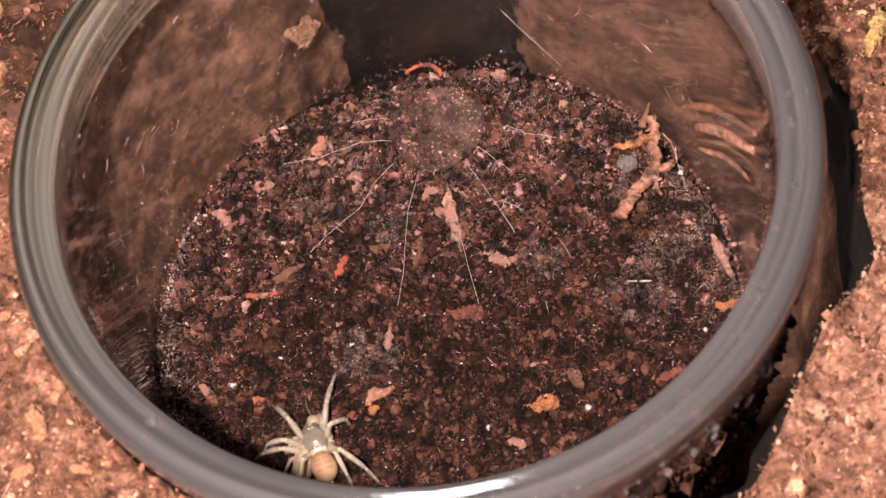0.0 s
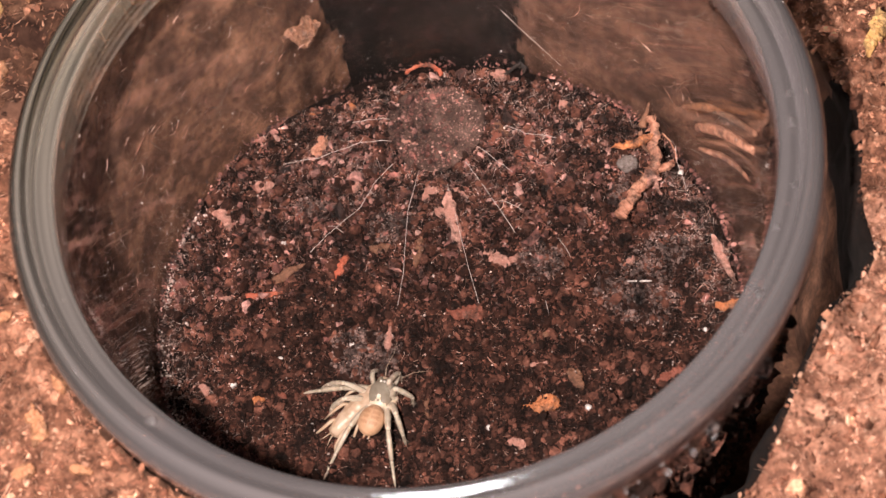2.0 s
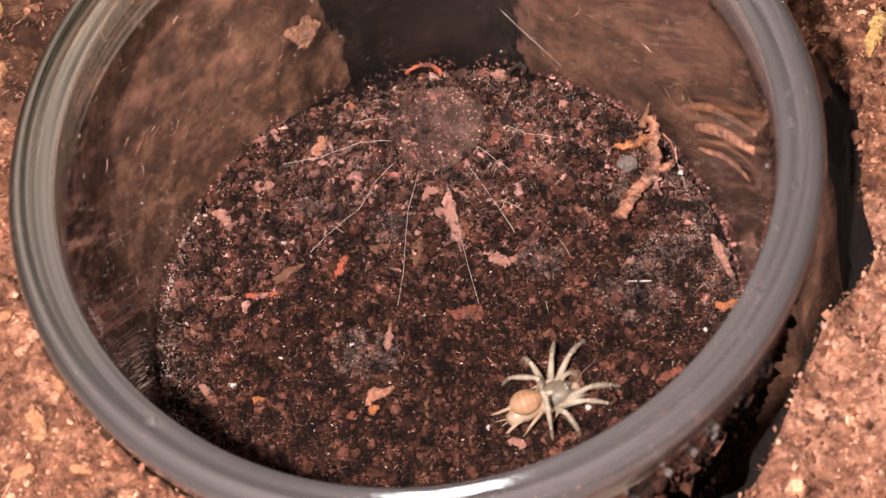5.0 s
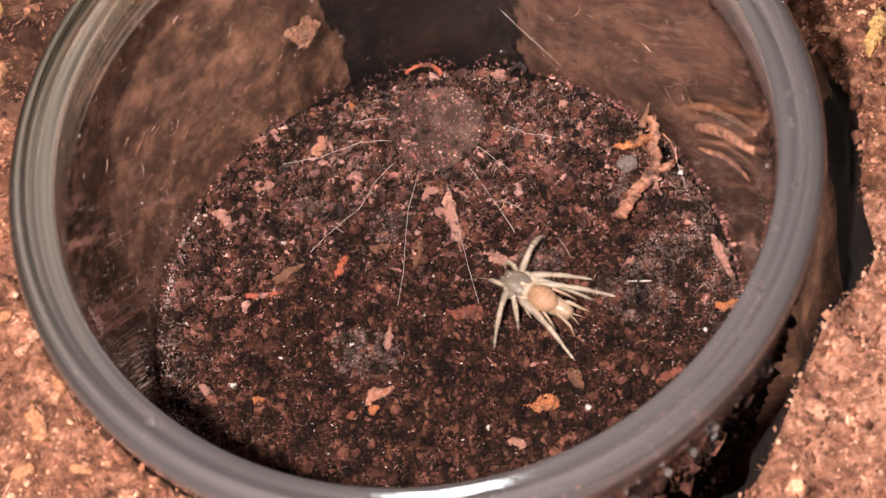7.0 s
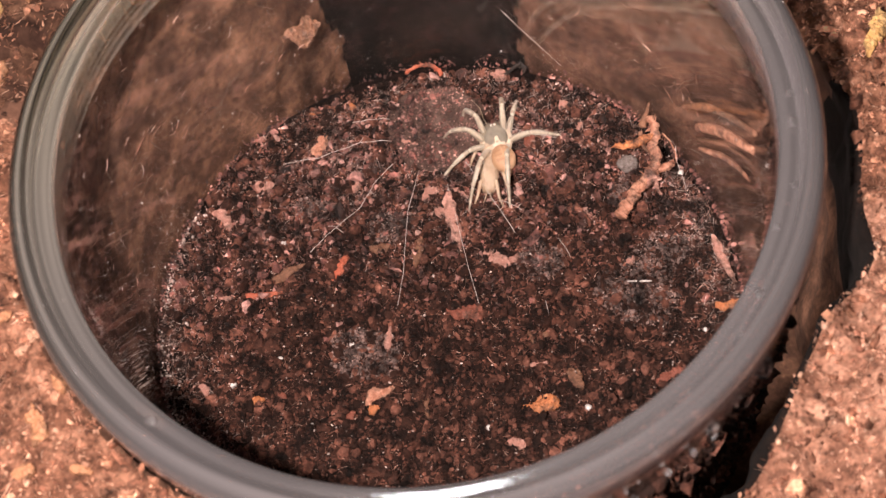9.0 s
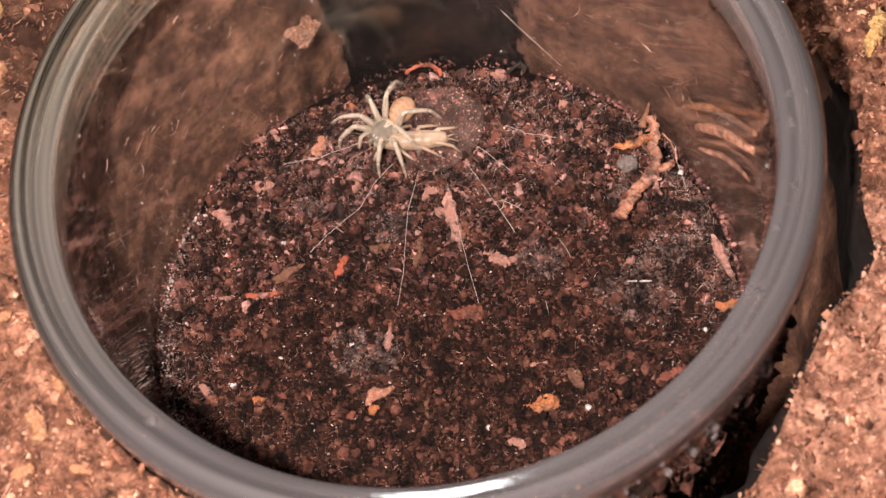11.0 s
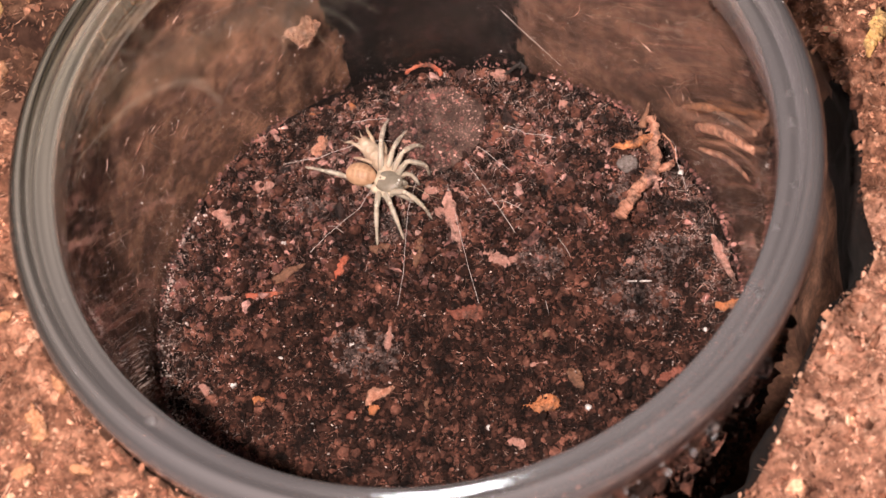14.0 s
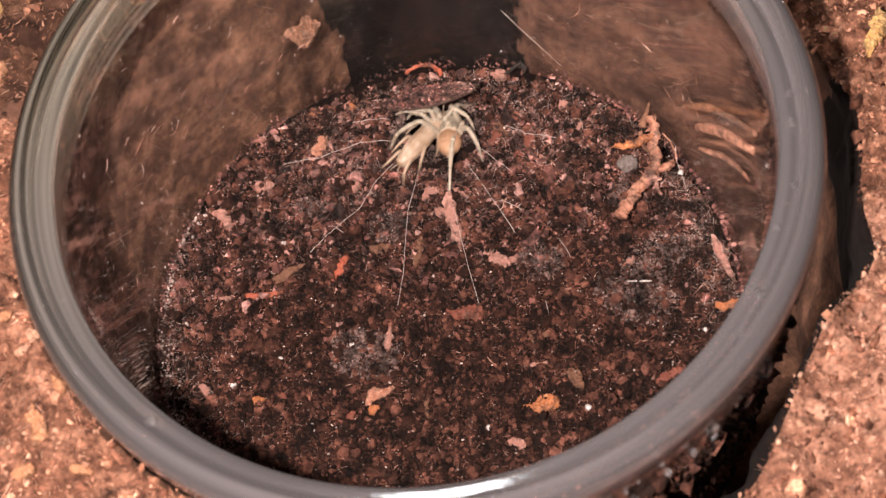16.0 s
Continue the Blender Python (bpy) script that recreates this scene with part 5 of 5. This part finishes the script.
def motions():
    stance(0.0, -14.2, -11.8, 99, -31, 1.3, (-17.6, -6.0), (-19.3, -9.8), (-20.4, -10.3), None, (-11.5, -3.7), (-11.1, -9.2), (-11.9, -14.9), (-9.4, -15.2))
    stance(0.5, -12.1, -10.3, 79, -40, 1.3, (-12.7, -4.5), (-15.9, -6.2), (-16.0, -13.3), (-14.7, -13.9), (-9.2, -6.7), (-6.7, -10.0), (-5.5, -12.6), (-8.8, -15.7))
    stance(1.0, -9.7, -10.2, 59, -29, 0.4, (-9.6, -3.6), (-15.7, -8.1), (-15.1, -11.7), (-14.7, -13.8), (-5.6, -6.8), (-6.0, -9.5), (-6.5, -11.9), (-8.2, -16.3))
    stance(1.5, -8.2, -8.9, 66, -35, 0.1, (-15.0, -3.0), (-10.5, -5.2), None, (-14.6, -14.0), (-4.4, -5.2), (-4.6, -7.9), (-6.4, -11.9), (-7.6, -16.3))
    stance(2.0, -8.3, -8.6, 66, -32, 0.4, (-16.5, -4.4), (-13.2, -4.6), None, (-14.4, -13.8), (-5.9, -6.3), (-4.9, -8.6), (-6.4, -12.0), (-8.1, -16.1))
    stance(2.5, -6.8, -10.5, 40, -40, 0.5, (-6.9, -5.2), (-8.6, -4.0), None, (-14.2, -13.6), (-2.9, -8.7), (-5.2, -12.4), (-3.8, -12.9), (-7.9, -16.1))
    stance(3.0, -4.4, -10.3, 13, -17, 0.7, (-1.0, -8.3), (-4.3, -7.0), (-9.2, -6.2), (-11.4, -13.6), (2.4, -13.2), (0.5, -16.4), (-1.4, -16.6), (-7.5, -16.2))
    stance(3.5, -3.9, -11.5, 0, -15, 1.3, (4.0, -10.5), (-2.8, -8.6), (-3.2, -5.7), (-11.0, -10.2), (1.5, -13.3), (0.0, -16.5), (-1.5, -16.8), (-7.3, -16.2))
    stance(4.0, 2.5, -11.5, -31, 8, 1.3, (6.2, -14.6), (6.6, -10.3), (4.2, -6.9), (-1.6, -4.9), (4.7, -16.4), (2.7, -16.4), (-1.3, -16.6), (-5.1, -15.2))
    stance(4.2, 2.1, -12.2, -29, 9, 1.3, (8.1, -15.0), (8.0, -14.2), (5.2, -7.8), (2.1, -5.9), (5.7, -16.6), (2.8, -16.7), (-0.1, -16.6), (-4.9, -15.2))
    stance(6.3, 14.0, -3.3, 89, 2, 0.0, (11.1, -1.1), (10.2, -4.9), (10.8, -10.2), (12.3, -11.7), (16.4, 1.1), (21.1, -4.1), (15.6, -10.2), (17.4, -11.3))
    stance(6.5, 12.6, -2.2, 92, 7, 0.0, (9.7, 0.1), (9.9, -4.0), (11.1, -9.1), (11.9, -10.2), (15.7, 1.6), (20.3, -3.4), (15.8, -2.3), (16.1, -8.0))
    stance(7.0, 8.1, -0.3, 131, 4, 0.0, (3.6, -4.3), (6.2, -3.3), (10.7, -6.7), (11.4, -9.2), (10.8, 6.0), (14.5, -0.0), (14.0, -1.7), (16.9, -2.6))
    stance(7.5, 5.1, 4.4, 139, -12, 0.0, (0.8, 4.1), (0.0, -1.1), (1.5, -3.1), (8.3, -4.8), (4.3, 7.8), (8.3, 7.6), (11.9, 6.2), (14.6, 3.0))
    stance(8.0, 4.5, 9.5, 95, -1, 0.0, (0.9, 14.0), (1.2, 9.6), (0.8, 5.9), (3.0, 0.5), (6.5, 14.6), (10.9, 8.0), (11.0, 4.0), (7.4, 4.2))
    stance(8.5, 7.6, 12.7, 80, -12, 0.0, (6.8, 18.0), (3.0, 18.3), (2.5, 8.9), (2.5, 5.8), (10.5, 16.0), (13.7, 12.3), (11.2, 4.0), (7.3, 7.4))
    stance(9.0, 8.5, 15.7, 92, -17, 0.0, (5.8, 21.0), (3.4, 18.9), (2.3, 14.2), (4.2, 10.3), (10.0, 21.7), (12.1, 23.3), (15.2, 16.1), (8.2, 9.6))
    stance(9.2, 9.0, 17.4, 102, -18, 0.0, (6.4, 22.1), (3.7, 18.8), (2.9, 14.5), (5.1, 11.2), (11.3, 23.0), (15.8, 21.8), (15.1, 11.3), (9.4, 11.6))
    stance(11.3, -2.8, 21.1, 221, -44, 0.0, (-3.7, 16.5), (-2.1, 15.3), (-0.9, 16.0), (2.9, 15.3), (-6.4, 19.3), (-9.0, 22.7), (-5.2, 25.6), (3.5, 25.9))
    stance(11.5, -3.6, 20.8, 220, -42, 0.0, (-5.6, 18.1), (-3.8, 16.1), (-1.0, 14.4), (3.5, 16.8), (-8.4, 20.3), (-8.8, 22.5), (-8.4, 26.2), (3.3, 24.7))
    stance(12.0, -4.3, 19.5, 256, -30, 0.0, (-3.8, 15.0), (-2.8, 16.3), (2.5, 17.8), None, (-6.5, 15.9), (-8.7, 22.3), (-8.5, 26.7), (-3.6, 24.6))
    stance(12.5, -5.0, 19.7, 275, -34, 0.0, (-3.2, 16.0), (-0.1, 17.2), (0.5, 19.3), None, (-5.6, 15.7), (-7.4, 13.5), (-10.6, 15.4), (-3.5, 24.0))
    stance(13.0, -4.7, 19.9, 283, -29, 0.1, (-2.0, 16.5), (2.5, 15.8), (1.9, 21.4), (-0.7, 18.9), (-3.8, 11.9), (-7.5, 13.5), (-10.6, 15.2), (-11.9, 24.7))
    stance(13.5, -4.0, 16.8, 298, -28, 0.0, (-0.3, 14.3), (1.1, 16.2), (0.6, 23.1), (-0.3, 19.2), (-2.0, 10.0), (-3.9, 10.0), (-9.8, 11.1), (-11.3, 19.7))
    stance(14.0, -4.1, 15.4, 330, -35, 0.0, (1.2, 15.3), (1.3, 18.4), (0.0, 20.7), (-1.6, 22.8), (0.5, 10.5), (-2.6, 8.6), (-5.3, 8.7), (-11.3, 19.7))
    stance(14.5, -3.6, 15.4, 326, -25, 0.0, (-0.1, 15.2), (1.8, 18.0), (-0.5, 22.3), (-1.6, 22.9), (0.7, 10.6), (-0.7, 9.2), (-5.6, 9.8), (-7.4, 14.8))
    stance(15.0, -3.9, 15.4, 344, -37, 0.0, (1.5, 17.4), (0.2, 18.9), (-0.8, 22.8), (-1.4, 23.0), (0.3, 11.1), (0.7, 9.5), (-6.1, 10.4), (-7.4, 13.5))
    stance(15.5, -2.1, 15.0, 385, -48, 0.0, (1.1, 19.3), (0.5, 21.5), (-1.6, 21.4), (-2.2, 23.1), (5.2, 16.5), (5.1, 14.3), (1.3, 9.8), (-7.0, 14.3))
    stance(15.8, 1.2, 16.9, 430, -40, 0.0, (1.4, 22.5), (-0.4, 22.2), (-2.1, 23.0), (-3.2, 20.1), (4.8, 20.9), (6.3, 19.4), (6.9, 16.5), (-1.4, 10.4))
    stance(16.0, 4.0, 18.6, 446, -47, 0.0, (2.7, 23.0), (0.2, 22.0), (-0.8, 22.9), (-2.2, 19.4), (5.9, 21.5), (6.4, 19.3), (6.7, 15.8), (2.7, 12.2))
    ts = np.array([s[0] for s in STANCES])

    def glide(col, t):
        vals = np.array([s[col] for s in STANCES], float)
        i = int(np.clip(np.searchsorted(ts, t, "right") - 1, 0, len(ts) - 2))
        slope = np.gradient(vals, ts)
        h = ts[i + 1] - ts[i]
        u = (t - ts[i]) / h
        return ((2 * u ** 3 - 3 * u ** 2 + 1) * vals[i] + (u ** 3 - 2 * u ** 2 + u) * h * slope[i]
                + (3 * u ** 2 - 2 * u ** 3) * vals[i + 1] + (u ** 3 - u ** 2) * h * slope[i + 1])

    # the plan of steps, leg by leg: planted spots with their times; in the long spans the legs keep stepping
    plans = []
    for k in range(8):
        plan = []
        for (t, x, y, h, _, _, feet), nxt in zip(STANCES, STANCES[1:] + [None]):
            plan.append((t, np.array(feet[k]) if feet[k] is not None else rest_foot(x, y, h, k)))
            if nxt and nxt[0] - t > 1:
                for q in np.arange(t + 0.4 + 0.05 * (k % 2), nxt[0] - 0.3, 0.42):
                    ahead = min(q + 0.15, nxt[0])
                    plan.append((q, rest_foot(glide(1, ahead), glide(2, ahead), glide(3, ahead), k)))
        plans.append(plan)

    def foot_at(k, t):
        plan = plans[k]
        i = 0
        while i < len(plan) - 2 and plan[i + 1][0] <= t:
            i += 1
        (t0, p0), (t1, p1) = plan[i], plan[i + 1]
        far = np.linalg.norm(p1 - p0)
        late = 0.30 if (k % 4 + k // 4) % 2 else 0.0
        u = np.clip(((t - t0) / (t1 - t0) - late) / 0.70, 0, 1)
        s = u * u * (3 - 2 * u)
        p = p0 + (p1 - p0) * s
        return p[0], p[1], float(min(soil_height(p[0], p[1]), 0.6) if np.hypot(p[0] - LID[0], p[1] - LID[1]) > LID[2] else 0.3) + 0.1 + min(1.0, 0.35 * far) * math.sin(math.pi * s)

    rows = {}
    for t in np.round(np.arange(0, 16.01, 0.1), 2):
        x, y, h = glide(1, t), glide(2, t), glide(3, t)
        dip = 0.0 if t < 15.6 else -1.0 * (t - 15.6)
        body = pose(x * MM, y * MM, (0.12 * math.sin(t * 9) * 0.4 + dip) * MM, 0, 2 * math.sin(t * 7) + (0 if t < 15.6 else 14 * (t - 15.6) / 0.4), h)
        rows.setdefault(spider, []).append((t, body))
        sway = 5 * math.sin(t * 2.3)
        rows.setdefault(spider_abdomen, []).append((t, pose(0.05 * MM, 0, WAIST_UP * MM, 0, 4 + 3 * math.sin(t * 3.1), sway)))
        head = body @ Vector((2.9 * MM, 0, 0))
        aim_prey, fore = h + glide(4, t), glide(5, t) * MM
        px, py = head.x + fore * math.cos(radians(aim_prey)), head.y + fore * math.sin(radians(aim_prey))
        rows.setdefault(prey_nymph, []).append((t, pose(px, py, (0.1 - 0.1 * glide(5, t)) * MM, 0, -2, aim_prey)))
        back = body.inverted()
        for n, (side, k, femur, tibia, tarsus) in enumerate(spider_legs):
            fx, fy, fz = foot_at(n, t)
            f = back @ Vector((fx * MM, fy * MM, fz * MM)) / MM
            hip = (HIP[k][0], HIP[k][1] * side, HIP_UP)
            knee, ankle, end = pose_leg(hip, f, *LEG_LEN[k])
            rows.setdefault(femur, []).append((t, aim(hip, knee)))
            rows.setdefault(tibia, []).append((t, aim(knee, ankle)))
            rows.setdefault(tarsus, []).append((t, aim(ankle, end)))
    for ob, rr in rows.items():
        walk(ob, rr)
    hinge = (HINGE[0] * MM, HINGE[1] * MM, 0.0)
    walk(trapdoor, [(t, pose(*hinge, -a, 0, 0)) for t, a in ((0, 0), (14.9, 0), (15.1, 3), (15.3, 18), (15.5, 36), (15.7, 40), (16.0, 46))])


motions()
